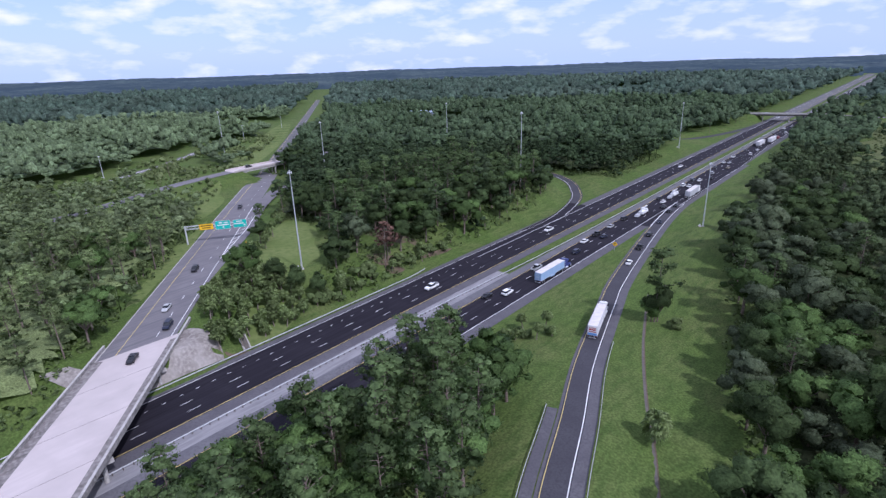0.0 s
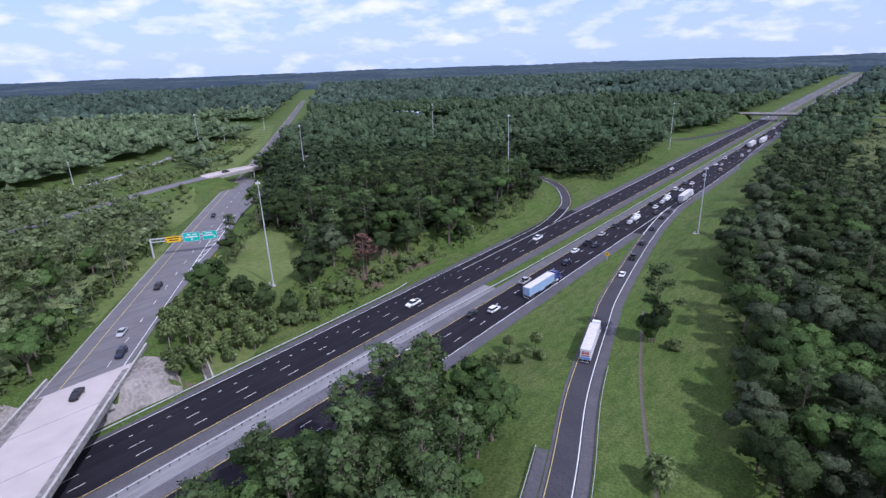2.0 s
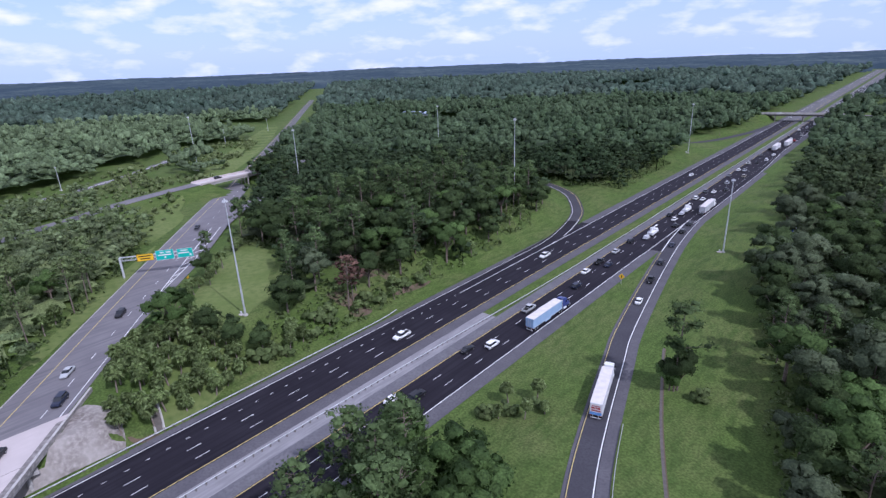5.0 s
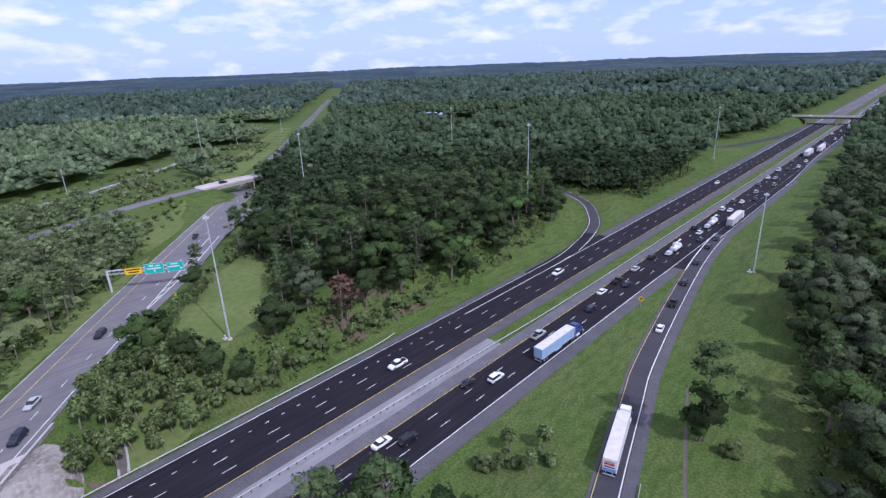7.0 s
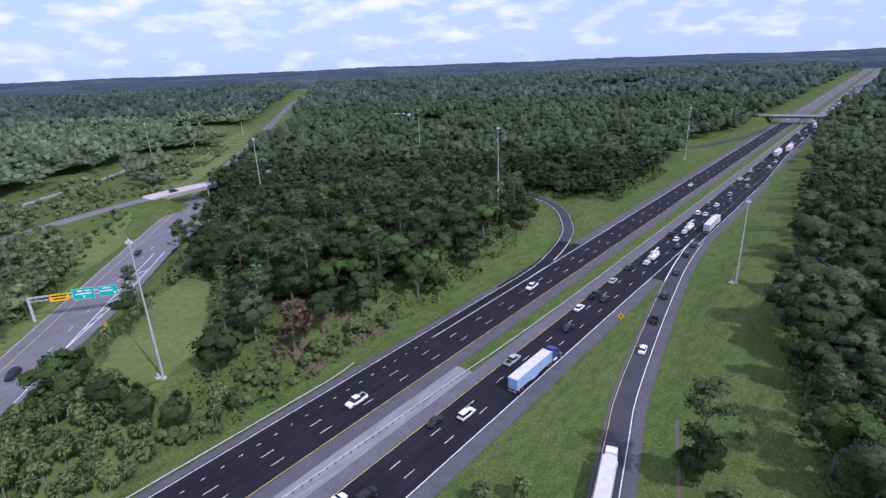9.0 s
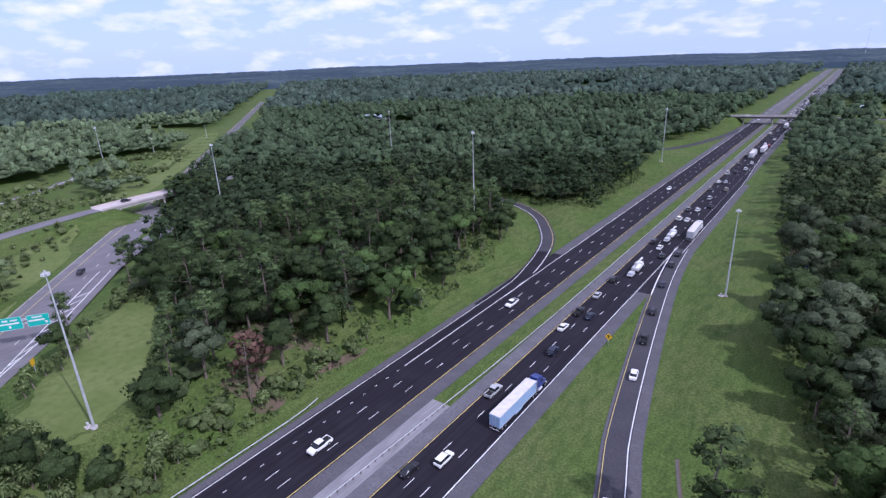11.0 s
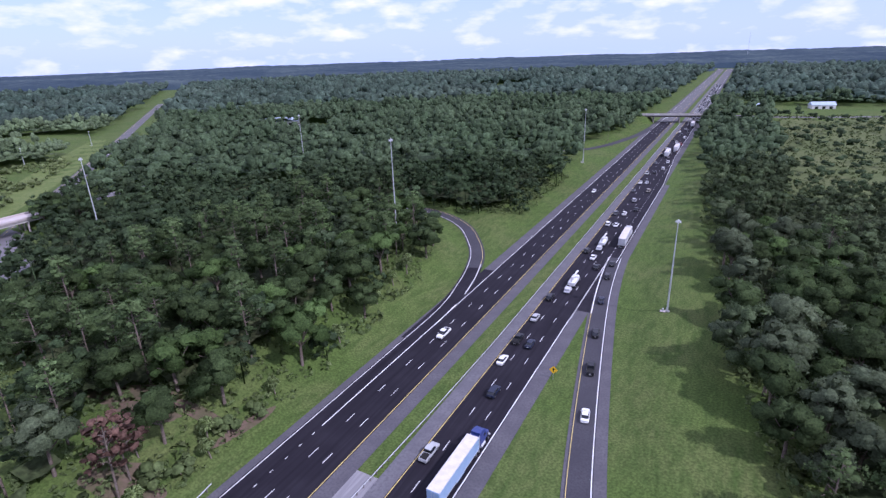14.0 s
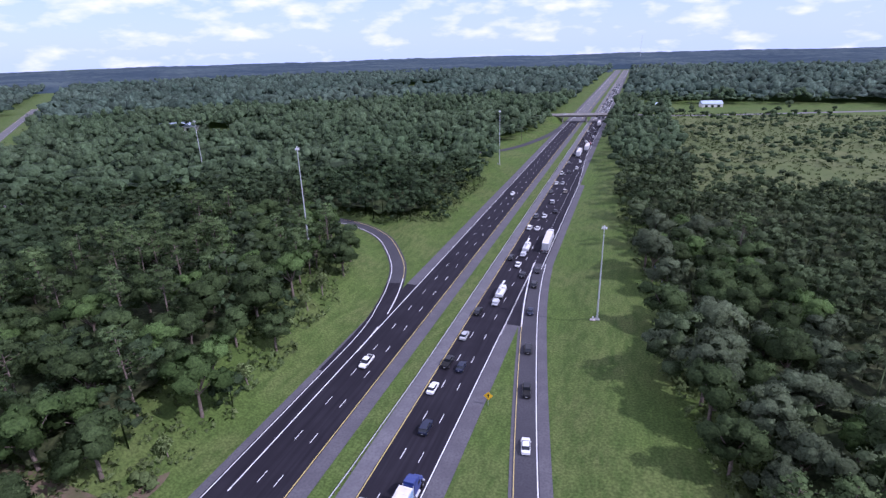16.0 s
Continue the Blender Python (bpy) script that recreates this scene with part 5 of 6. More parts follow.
# ---- buildings far off ----
M["roof_blue"] = material("blue_metal_roof", (0.42, 0.50, 0.60), 0.4, (0.36, 0.44, 0.55), 0.2)
M["wall_white"] = material("white_siding", (0.72, 0.71, 0.68), 0.7, (0.6, 0.59, 0.57), 0.3)


def barn(x, y, w, d, h, turn, label):
    top = empty("barn", (x, y, float(height(x, y))), label, "barn")
    top.matrix_basis = pose(x, y, float(height(x, y)), 0, 0, turn)
    bm = bmesh.new()
    add_box(bm, w, d, h, pose(0, 0, -0.2))
    wall = part("wall", bm, M["wall_white"], top)
    bm = bmesh.new()
    loft(bm, [[(-w / 2 - 0.5, -d / 2 - 0.5, h - 0.3), (-w / 2 - 0.5, 0, h + d * 0.22), (-w / 2 - 0.5, d / 2 + 0.5, h - 0.3)], [(w / 2 + 0.5, -d / 2 - 0.5, h - 0.3), (w / 2 + 0.5, 0, h + d * 0.22), (w / 2 + 0.5, d / 2 + 0.5, h - 0.3)]])
    part("roof", bm, M["roof_blue"], top, "pale blue metal gable roof")
    for k in (-0.3, 0.0, 0.3):
        bm = bmesh.new()
        add_box(bm, w * 0.14, 0.08, h * 0.6, pose(k * w, -d / 2 - 0.03, 0))
        part("door", bm, M["glass_dark"], wall)
    return top


barn(146, 776, 24, 14, 4.5, 12, "long white barn with a pale blue metal roof in a field")
barn(78, 756, 13, 10, 4.2, 20, "small white house with a pale metal roof beside the woods")
barn(-405, 478, 40, 16, 5, 25, "low white building half hidden in the woods")
barn(-330, 395, 22, 12, 5, -10, "low pale building half hidden in the woods")

# ---- trees ----
rng = np.random.default_rng(7)


def icosphere(level):
    bm = bmesh.new()
    bmesh.ops.create_icosphere(bm, subdivisions=level, radius=1.0)
    v = np.array([p.co[:] for p in bm.verts])
    f = np.array([[p.index for p in q.verts] for q in bm.faces])
    bm.free()
    return v, f


ICO = {1: icosphere(1), 2: icosphere(2)}


def leaves(centres, size, r, flat=0.5):
    """A small three-cornered spray for each centre; returns corners and triangles."""
    n = len(centres)
    a = r.normal(size=(n, 3))
    a[:, 2] *= flat
    a /= np.linalg.norm(a, axis=1)[:, None]
    b = np.cross(a, r.normal(size=(n, 3)))
    b /= np.linalg.norm(b, axis=1)[:, None]
    s = size * r.uniform(0.55, 1.45, (n, 1))
    p = np.stack([centres + a * s, centres - a * s * 0.55 + b * s * 0.75, centres - a * s * 0.45 - b * s * 0.75], 1).reshape(-1, 3)
    return lit(p, np.repeat(r.normal(size=(n, 3)) * 0.2, 3, 0)), np.arange(n * 3).reshape(-1, 3)


def lit(p, n):
    """Corners with the directions by which they take the light."""
    return np.concatenate([p, n], 1)


def rounded(p, centre, radius, share=1.0):
    """Turns the corners' directions outwards from a centre."""
    p[:, 3:] += share * (p[:, :3] - centre) / radius
    return p


def clump(c, radius, count, size, r, core=0.85, squash=0.7, level=1):
    """A leafy clump: a ragged, lopsided core and leaves round it."""
    d = r.normal(size=(count, 3))
    d /= np.linalg.norm(d, axis=1)[:, None]
    pull = r.uniform(0.8, 1.25, 3) * (1, 1, squash)
    p, t = leaves(np.asarray(c) + d * pull * radius * r.uniform(0.72, 1.22, (count, 1)), size, r)
    if core:
        v, f = ICO[level]
        q = v * pull * radius * core * r.uniform(0.68, 1.18, (len(v), 1)) + c
        t = np.concatenate([f, t + len(q)])
        p = np.concatenate([lit(q, r.normal(size=q.shape) * 0.22), p])
    return rounded(p, np.asarray(c), radius, 0.45), t


def joined(pieces):
    vs, ts, k = [], [], 0
    for p, t in pieces:
        vs.append(p)
        ts.append(t + k)
        k += len(p)
    return np.concatenate(vs), np.concatenate(ts)


def tree_shape(kind, r, count, size):
    """Limbs (as pairs of ends and radii) and the crown's clumps of a tree about as tall as it stands."""
    limbs, clumps = [], []
    core, squash, level = 0.86, 0.72, 2
    if kind == "pine":
        h = r.uniform(15, 20)
        lean = r.normal(size=2) * 0.6
        top = np.array((lean[0], lean[1], h))
        core, squash, level = 0.66, 0.6, 1
        limbs.append(((0, 0, -0.4), top * 0.5, 0.24, 0.17)), limbs.append((top * 0.5, top, 0.17, 0.05))
        for k in range(26):
            f = 0.42 + 0.56 * r.uniform() ** 0.8
            a, reach = r.uniform(0, 6.28), (0.55 + 1.9 * (1 - f)) * r.uniform(1.3, 3.4)
            base = top * f
            tip = base + (math.cos(a) * reach, math.sin(a) * reach, reach * 0.3)
            limbs.append((base, tip, 0.06, 0.03))
            clumps.append((tip, r.uniform(0.7, 1.5)))
            if reach > 2.4:
                clumps.append(((base + tip) / 2, r.uniform(0.6, 1.0)))
        clumps.append((top, 1.0)), clumps.append((top * 0.94 + (0.4, 0.3, 0), 1.3))
    elif kind == "oak":
        h = r.uniform(10.5, 14.5)
        limbs.append(((0, 0, -0.4), (0.2, 0.1, h * 0.4), 0.38, 0.26))
        lobes = []
        for k in range(8):
            a = k * 0.8 + r.uniform(-0.35, 0.35)
            reach = r.uniform(1.2, 4.2)
            tip = np.array((math.cos(a) * reach, math.sin(a) * reach, h * r.uniform(0.5, 0.86)))
            limbs.append(((0.2, 0.1, h * 0.36), tip, 0.16, 0.06))
            lobes.append(tip)
        for tip in lobes + [np.array((0.2, 0.1, h * 0.86))]:
            d = r.normal(size=(3, 3))
            d /= np.linalg.norm(d, axis=1)[:, None]
            d[:, 2] = np.abs(d[:, 2]) * 1.1 - 0.45
            for e in d:
                clumps.append((tip + e * r.uniform(0.7, 2.0), r.uniform(1.0, 2.1)))
    elif kind == "bush":
        for k in range(7):
            a, q = r.uniform(0, 6.28), math.sqrt(r.uniform(0, 1)) * 1.5
            clumps.append((np.array((math.cos(a) * q, math.sin(a) * q, r.uniform(0.5, 2.0))), r.uniform(0.6, 1.0)))
        limbs.append(((0, 0, -0.3), (0, 0, 1.6), 0.1, 0.05))
    each = max(6, count // len(clumps))
    crown = joined([clump(c, q, max(5, int(each * (q / 1.3) ** 2)), size, r, core, squash, level) for c, q in clumps])
    mid_c = crown[0][:, :3].mean(0) - (0, 0, 0.8)
    rounded(crown[0], mid_c, np.linalg.norm(crown[0][:, :3] - mid_c, axis=1).mean(), 0.9)
    return limbs, crown


def palm_shape(r, fans=34, blades=9):
    h = r.uniform(3.8, 7.0)
    bend = r.normal(size=2) * 0.35
    top = np.array((bend[0], bend[1], h))
    limbs = [((0, 0, -0.4), top * 0.5, 0.21, 0.19), (top * 0.5, top, 0.19, 0.2)]
    vs, ts = [], []
    for k in range(fans):
        a, e = r.uniform(0, 6.28), r.uniform(-0.75, 1.25)
        d = np.array((math.cos(a) * math.cos(e), math.sin(a) * math.cos(e), math.sin(e)))
        c = top + d * r.uniform(0.9, 1.4)
        s = np.cross(d, (0, 0, 1.0))
        s /= np.linalg.norm(s) + 1e-6
        n = np.cross(s, d)
        reach = r.uniform(1.1, 1.65)
        for j in range(blades):
            g = (j / (blades - 1) - 0.5) * 3.6
            w = d * math.cos(g) + s * math.sin(g)
            tip = c + w * reach * (1 - 0.12 * abs(g)) + (0, 0, -0.35 * reach) + n * 0.1
            o = np.cross(w, n) * 0.24
            i = len(vs)
            mid = c + w * reach * 0.55 + n * 0.08
            vs += [c, mid - o, tip, mid + o]
            ts += [(i, i + 1, i + 2), (i, i + 2, i + 3)]
    core = clump(top + (0, 0, -0.1), 1.4, 14, 0.3, r, 0.9, 0.9)
    vs = np.array(vs)
    return limbs, joined([(rounded(lit(vs, np.repeat(r.normal(size=(len(vs) // 4, 3)) * 0.5, 4, 0)), top - (0, 0, 0.4), 1.7), np.array(ts)), core])


def limb_arrays(limbs, sides):
    vs, ts = [], []
    for a, b, ra, rb in limbs:
        a, b = np.array(a, float), np.array(b, float)
        d = (b - a) / np.linalg.norm(b - a)
        s = np.cross(d, (0.3, 0.9, 0.2))
        s /= np.linalg.norm(s)
        n = np.cross(d, s)
        i = len(vs)
        for k in range(sides):
            g = 2 * math.pi * k / sides
            vs += [a + (s * math.cos(g) + n * math.sin(g)) * ra, b + (s * math.cos(g) + n * math.sin(g)) * rb]
        for k in range(sides):
            j = (k + 1) % sides
            ts += [(i + 2 * k, i + 2 * j, i + 2 * j + 1), (i + 2 * k, i + 2 * j + 1, i + 2 * k + 1)]
    return np.array(vs), np.array(ts)


TREE_WORDS = {
    "pine": ("pine_tree", "tall slender pine with a ragged green crown", "pine tree"),
    "young_pine": ("pine_tree", "slender pine with a feathery crown coloured as if sunlit", "pine tree"),
    "oak": ("oak_tree", "broad dark green oak with a dense rounded crown", "oak tree"),
    "moss_oak": ("oak_tree", "broad grey-green oak hung with pale moss", "oak tree"),
    "bright": ("broadleaf_tree", "bright green broadleaf tree with a full crown", "broadleaf tree"),
    "palm": ("palm_tree", "cabbage palm with a shaggy head of fan leaves", "palm tree"),
    "dead": ("dead_tree", "dead tree with thin rust-brown foliage at the wood's edge", "dead tree"),
    "bush": ("bush", "low leafy green bush on the grass", "bush"),
}


def plant(kind, r):
    name, label, category = TREE_WORDS[kind]
    top = empty(name, (0, 0, 0), label, category, "trees along the roads")
    if kind == "palm":
        limbs, crown = palm_shape(r)
    else:
        base = {"young_pine": "pine", "moss_oak": "oak", "bright": "oak", "dead": "pine"}.get(kind, kind)
        count, size = {"pine": (1700, 0.24), "oak": (1350, 0.25), "bush": (340, 0.17)}[base]
        if kind == "dead":
            count = 640
        limbs, crown = tree_shape(base, r, count, size)
    v, t = limb_arrays(limbs, 7)
    array_mesh("trunk", v, t, M["palm_bark"] if kind == "palm" else M["bark"], top)
    leaf = {"pine": "pine_leaf", "young_pine": "sunlit_pine_leaf", "oak": "oak_leaf", "moss_oak": "grey_leaf", "bright": "bright_leaf", "palm": "palm_leaf", "dead": "dead_leaf", "bush": "shrub_leaf"}[kind]
    array_mesh("crown", crown[0], crown[1], M[leaf], top)
    return top


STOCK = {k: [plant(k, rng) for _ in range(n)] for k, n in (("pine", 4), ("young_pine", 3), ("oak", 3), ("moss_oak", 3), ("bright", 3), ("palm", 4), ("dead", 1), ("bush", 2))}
USED = set()
PLACED = []


def grow(kind, x, y, scale=1.0, sink=0.0, stretch=1.0):
    stock = STOCK[kind]
    o = stock[int(rng.integers(len(stock)))]
    for s in stock:
        if s.name not in USED:
            o = s
    m = pose(x, y, float(height(x, y)) - sink, 0, 0, float(rng.uniform(0, 360)))
    if o.name not in USED:
        USED.add(o.name)
        o.matrix_basis = m
        c = o
    else:
        c = copy_thing(o, m)
    c.scale = (scale, scale, scale * stretch)
    PLACED.append((x, y, 3.0 * scale))
    return c


def scatter(n, inside, spacing, box, r=rng, taken=None):
    """Places in a box that satisfy inside(x, y), at least spacing apart."""
    out, cells = [], {}
    for x, y in taken or ():
        cells.setdefault((int(x // spacing), int(y // spacing)), []).append((x, y))
    pts = r.uniform((box[0], box[2]), (box[1], box[3]), (n, 2))
    pts = pts[inside(pts[:, 0], pts[:, 1])]
    for x, y in pts:
        i, j = int(x // spacing), int(y // spacing)
        if all((x - a) ** 2 + (y - b) ** 2 > spacing**2 for di in (-1, 0, 1) for dj in (-1, 0, 1) for a, b in cells.get((i + di, j + dj), ())):
            cells.setdefault((i, j), []).append((x, y))
            out.append((x, y))
    return out


def west_edge(y):
    """The edge of the woods west of the motorway."""
    return np.interp(y, [-110, -60, -20, 0, 30, 60, 90, 130, 150, 172, 190, 215, 240, 300, 380, 440, 520, 620, 800, 2000], [-20, -21, -24, -18.5, -17.5, -20, -20.5, -24, -25, -31, -42, -62, -22, -22, -28, -38, -23, -25, -26, -26])


def east_edge(y):
    """The edge of the woods east of the ramp."""
    return np.interp(y, [-80, -20, 12, 45, 68, 95, 117, 141, 168, 209, 255, 330, 420, 490, 620, 800, 2000], [125, 112, 102, 95, 87, 81, 76, 69, 69, 64, 56, 52, 42, 35, 34, 42, 42])


def clearings(x, y):
    """Open grass within the woods: true where no tree stands."""
    du, dv = -0.84 * (x + 64) + 0.54 * (y - 34), 0.54 * (x + 64) + 0.84 * (y - 34)
    e = (du / 33) ** 2 + (dv / 14) ** 2 < 1
    cu, cv = (x - CROSS_O[0]) * U[0] + (y - CROSS_O[1]) * U[1], (x - CROSS_O[0]) * V[0] + (y - CROSS_O[1]) * V[1]
    e |= (cu > -72) & (cu < 24) & (cv > 10) & (cv < 50) & (x < -14)
    e |= ((x + 36) / 9) ** 2 + ((y - 55) / 7) ** 2 < 1
    e |= ((x + 42) / 10) ** 2 + ((y - 26) / 9) ** 2 < 1
    e |= ((x + 48) / 11) ** 2 + ((y - 33) / 8) ** 2 < 1
    field = (x > 88) & (y > 300) & (y < 760) & (x < 420) & (y > 300 + (x - 90) * 0.15)
    yard = (x > 55) & (x < 330) & (y > 690) & (y < 800)
    far = ((x + 411) / 90) ** 2 + ((y - 1123) / 80) ** 2 < 1
    far |= ((x + 345) / 46) ** 2 + ((y - 440) / 48) ** 2 < 1
    corridor = ((x + 520) / 120) ** 2 + ((y - 300) / 45) ** 2 < 1
    corridor |= ((x + 320) / 40) ** 2 + ((y - 95) / 22) ** 2 < 1
    return e | field | yard | far | corridor


def scrub(x, y):
    """Low growth, so that the loop roads behind it show."""
    west = np.interp(y, [-20, 20, 50, 74, 100, 124, 175], [-292, -292, -306, -322, -340, -361, -409])
    east = np.interp(y, [-20, 20, 50, 84, 110, 138, 170, 235], [-176, -180, -186, -196, -204, -228, -262, -330])
    cu, cv = (x - CROSS_O[0]) * U[0] + (y - CROSS_O[1]) * U[1], (x - CROSS_O[0]) * V[0] + (y - CROSS_O[1]) * V[1]
    open_land = (y > -12) & (y < 235) & (x > west - 8) & (x < east) & ((y > 40) | (x < -236)) | (cu < -105) & (cu > -215) & (cv < -6) & (cv > -34) & (y > 33)
    stand = ((x + 290) / 32) ** 2 + ((y - 122) / 17) ** 2 < 1  # a stand of tall pines by the mast
    return open_land & ~stand


ROADS = [(CROSS_LINE, 0), (RAMP_LINE, 9.5), (LOOP_LINE, 8.0), (SIDE_LINE, 8), (FAR_LOOP, 12), (OVER_LINE, 8), (EXIT_LINE, 9)]


def wooded(x, y):
    ok = (x < west_edge(y)) | (x > east_edge(y))
    ok &= ~clearings(x, y) & ~scrub(x, y)
    rel = np.stack([x - CROSS_O[0], y - CROSS_O[1]], -1)
    u, v = rel @ U, rel @ V
    margin = 3 + 6 * smooth_step(60, 160, -u) + 46 * smooth_step(230, 420, -u)
    ok &= ~((v > -7.5 - margin * 0.35) & (v < 16.5 + np.minimum(margin, 9) * 0.35 + 6.5 * smooth_step(25, 60, -u) - 14 * smooth_step(200, 250, -u) + 18 * smooth_step(430, 520, -u)) & (u < 130))
    for line, m in ROADS[1:]:
        ok &= to_line(x, y, line)[0] > m
    return ok


def in_view(x, y, margin=6):
    """Ground that the flight overlooks, with a margin."""
    ok = np.zeros(x.shape, bool)
    for ex, ey, a0, a1 in ((112, -75, -4, 86), (90, -31, -3, 86), (62, 11, -22, 70), (57, 23, -25, 65)):
        b = np.degrees(np.arctan2(-(x - ex), y - ey))
        ok |= (b > a0 - margin) & (b < a1 + margin) & (np.hypot(x - ex, y - ey) > 38)
    return ok


def across_many(x, y):
    """The same as across_cross, for arrays."""
    return (x - CROSS_O[0]) * V[0] + (y - CROSS_O[1]) * V[1] < 5


def across_cross(p):
    """Whether a place lies on the far side of the crossing road."""
    return (np.array(p) - CROSS_O) @ V < 5


# single trees that stand out
grow("dead", -23.5, 46, 1.05), grow("dead", -25.5, 49.5, 0.9)
grow("oak", -30.5, 29.5, 1.05, 0.8), grow("oak", -27.5, 58, 1.0, 0.5), grow("oak", -27, 72, 1.1), grow("moss_oak", -34, 42, 1.0)
grow("pine", 66.8, 66.5, 1.12), grow("oak", 67.3, 67.2, 0.78, 3.0, 1.45), grow("bright", 65.9, 66.2, 0.6, 2.0, 1.3), grow("bush", 72.5, 66.5, 1.3)
grow("palm", 86.5, 13.5, 1.25)
for x, y, s in ((39.5, 40, 0.75), (44, 45, 0.8), (46, 36.5, 0.7), (41, 34, 0.6), (48.5, 40.5, 0.55)):
    grow("palm", x, y, s)
grow("bush", 42, 37, 1.2), grow("bush", 46, 41.5, 1.0), grow("bush", 38, 33, 1.3)
# palms between bridge and clearing, on the slope above the barrier
for x, y in scatter(700, lambda x, y: (x < -16.5) & (x > -46) & (y > -22 + (-16 - x) * 0.25) & (((x - CROSS_O[0]) * V[0] + (y - CROSS_O[1]) * V[1]) > 15.5) & ((x < -19) | (y < 4)) & (y < 10), 2.7, (-50, -16, -24, 14)):
    grow("palm", x, y, float(rng.uniform(0.72, 0.98)))
for x, y, s in ((-22, 24, 0.8), (-20.5, 27, 0.85), (-24, 26, 0.9), (-19.5, 22, 0.8), (-21, 47, 0.75), (-20, 62, 0.7), (-23, 64, 0.8), (-22.5, 82, 0.7), (-74, 30, 0.8), (-77, 34, 0.85), (-72, 27, 0.75), (-26, 128, 0.8), (-29, 150, 0.85), (-31, 153, 0.8), (-28, 140, 0.75)):
    grow("palm", x, y, s)
for x, y, s, k in ((-42.5, 2, 0.98, "bright"), (-46, -1, 0.6, "bright"), (-24.5, 34, 1.7, "bush"), (-21.5, 37, 1.6, "bush"), (-21, 16, 1.6, "bush"), (-23, 52, 1.8, "bush"), (-21, 56, 1.5, "bush"), (-22, 68, 1.7, "bush"), (-21, 75, 1.5, "bush"), (-19.5, 31, 1.4, "bush"), (-25, 40, 1.6, "bush"),
                   (-75, 27, 0.72, "oak"), (-79, 31, 0.8, "pine"), (-38, 8, 1.5, "bush"), (-33, 3, 1.3, "bush"), (-20, 13, 1.9, "bush"), (-18.5, 20, 1.4, "bush"), (-52, 6, 1.2, "bush")):
    grow(k, x, y, s)
for x, y, s in ((-30.5, 6.5, 0.66), (-26, 10.5, 0.68), (-22, 15.5, 0.62), (-34, 9, 0.5)):  # low dark cedars by the mast
    grow("oak", x, y, s, 0.4, 1.3)
for x, y, s in ((-68, 21, 0.75), (-64, 17.5, 0.8), (-61, 15, 0.7), (-66, 24, 0.7), (-92, 47, 0.8), (-95, 50, 0.75), (-30, 48, 0.7), (-28, 53, 0.75)):
    grow("palm", x, y, s)
for x, y, s in ((-208, 132, 1.2), (-204, 140, 1.25), (-212, 128, 1.05), (-200, 130, 1.1)):  # by the small bridge
    grow("oak", x, y, s)
hand = [(x, y) for x, y, _ in PLACED]

# the belt between motorway and ramp
def belt(x, y):
    line_x = np.interp(y, RAMP_LINE[:, 1], RAMP_LINE[:, 0])
    return (x > 33.2) & (x < line_x - 9.5 - 5 * (y < 13)) & (y < 10.5)


for x, y in scatter(2600, belt, 5.0, (30, 90, -62, 24)):
    kind = "bright" if rng.uniform() < 0.5 else ("pine" if rng.uniform() < 0.88 else "oak")
    grow(kind, x, y, float(rng.uniform(0.85, 1.2)))

# nearest rows of the woods, tree by tree
def near_east(x, y):
    return wooded(x, y) & in_view(x, y, 2) & (x < east_edge(y) + 34) & (x > 40)


def near_west(x, y):
    return wooded(x, y) & in_view(x, y, 2) & (x < -15) & (x > -105)


east_places = scatter(4000, near_east, 7.6, (40, 150, -10, 240))
for x, y in east_places[:130]:
    q = rng.uniform()
    kind = "moss_oak" if q < 0.4 else ("oak" if q < 0.70 else ("bright" if q < 0.9 else "pine"))
    grow(kind, x, y, float(rng.uniform(0.85, 1.3)))
west_places = scatter(3000, near_west, 6.2, (-105, -15, -105, 215), taken=hand)
for x, y in west_places[:190]:
    q = rng.uniform()
    edge = x > west_edge(y) - 9
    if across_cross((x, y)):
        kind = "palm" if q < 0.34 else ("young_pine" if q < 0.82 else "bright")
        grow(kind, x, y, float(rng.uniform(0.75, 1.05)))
        continue
    kind = "palm" if (q < 0.22 and edge) else ("pine" if q < 0.5 else ("oak" if q < 0.86 else "bright"))
    grow(kind, x, y, float(rng.uniform(0.8, 1.2)) if kind != "palm" else float(rng.uniform(0.8, 1.15)))


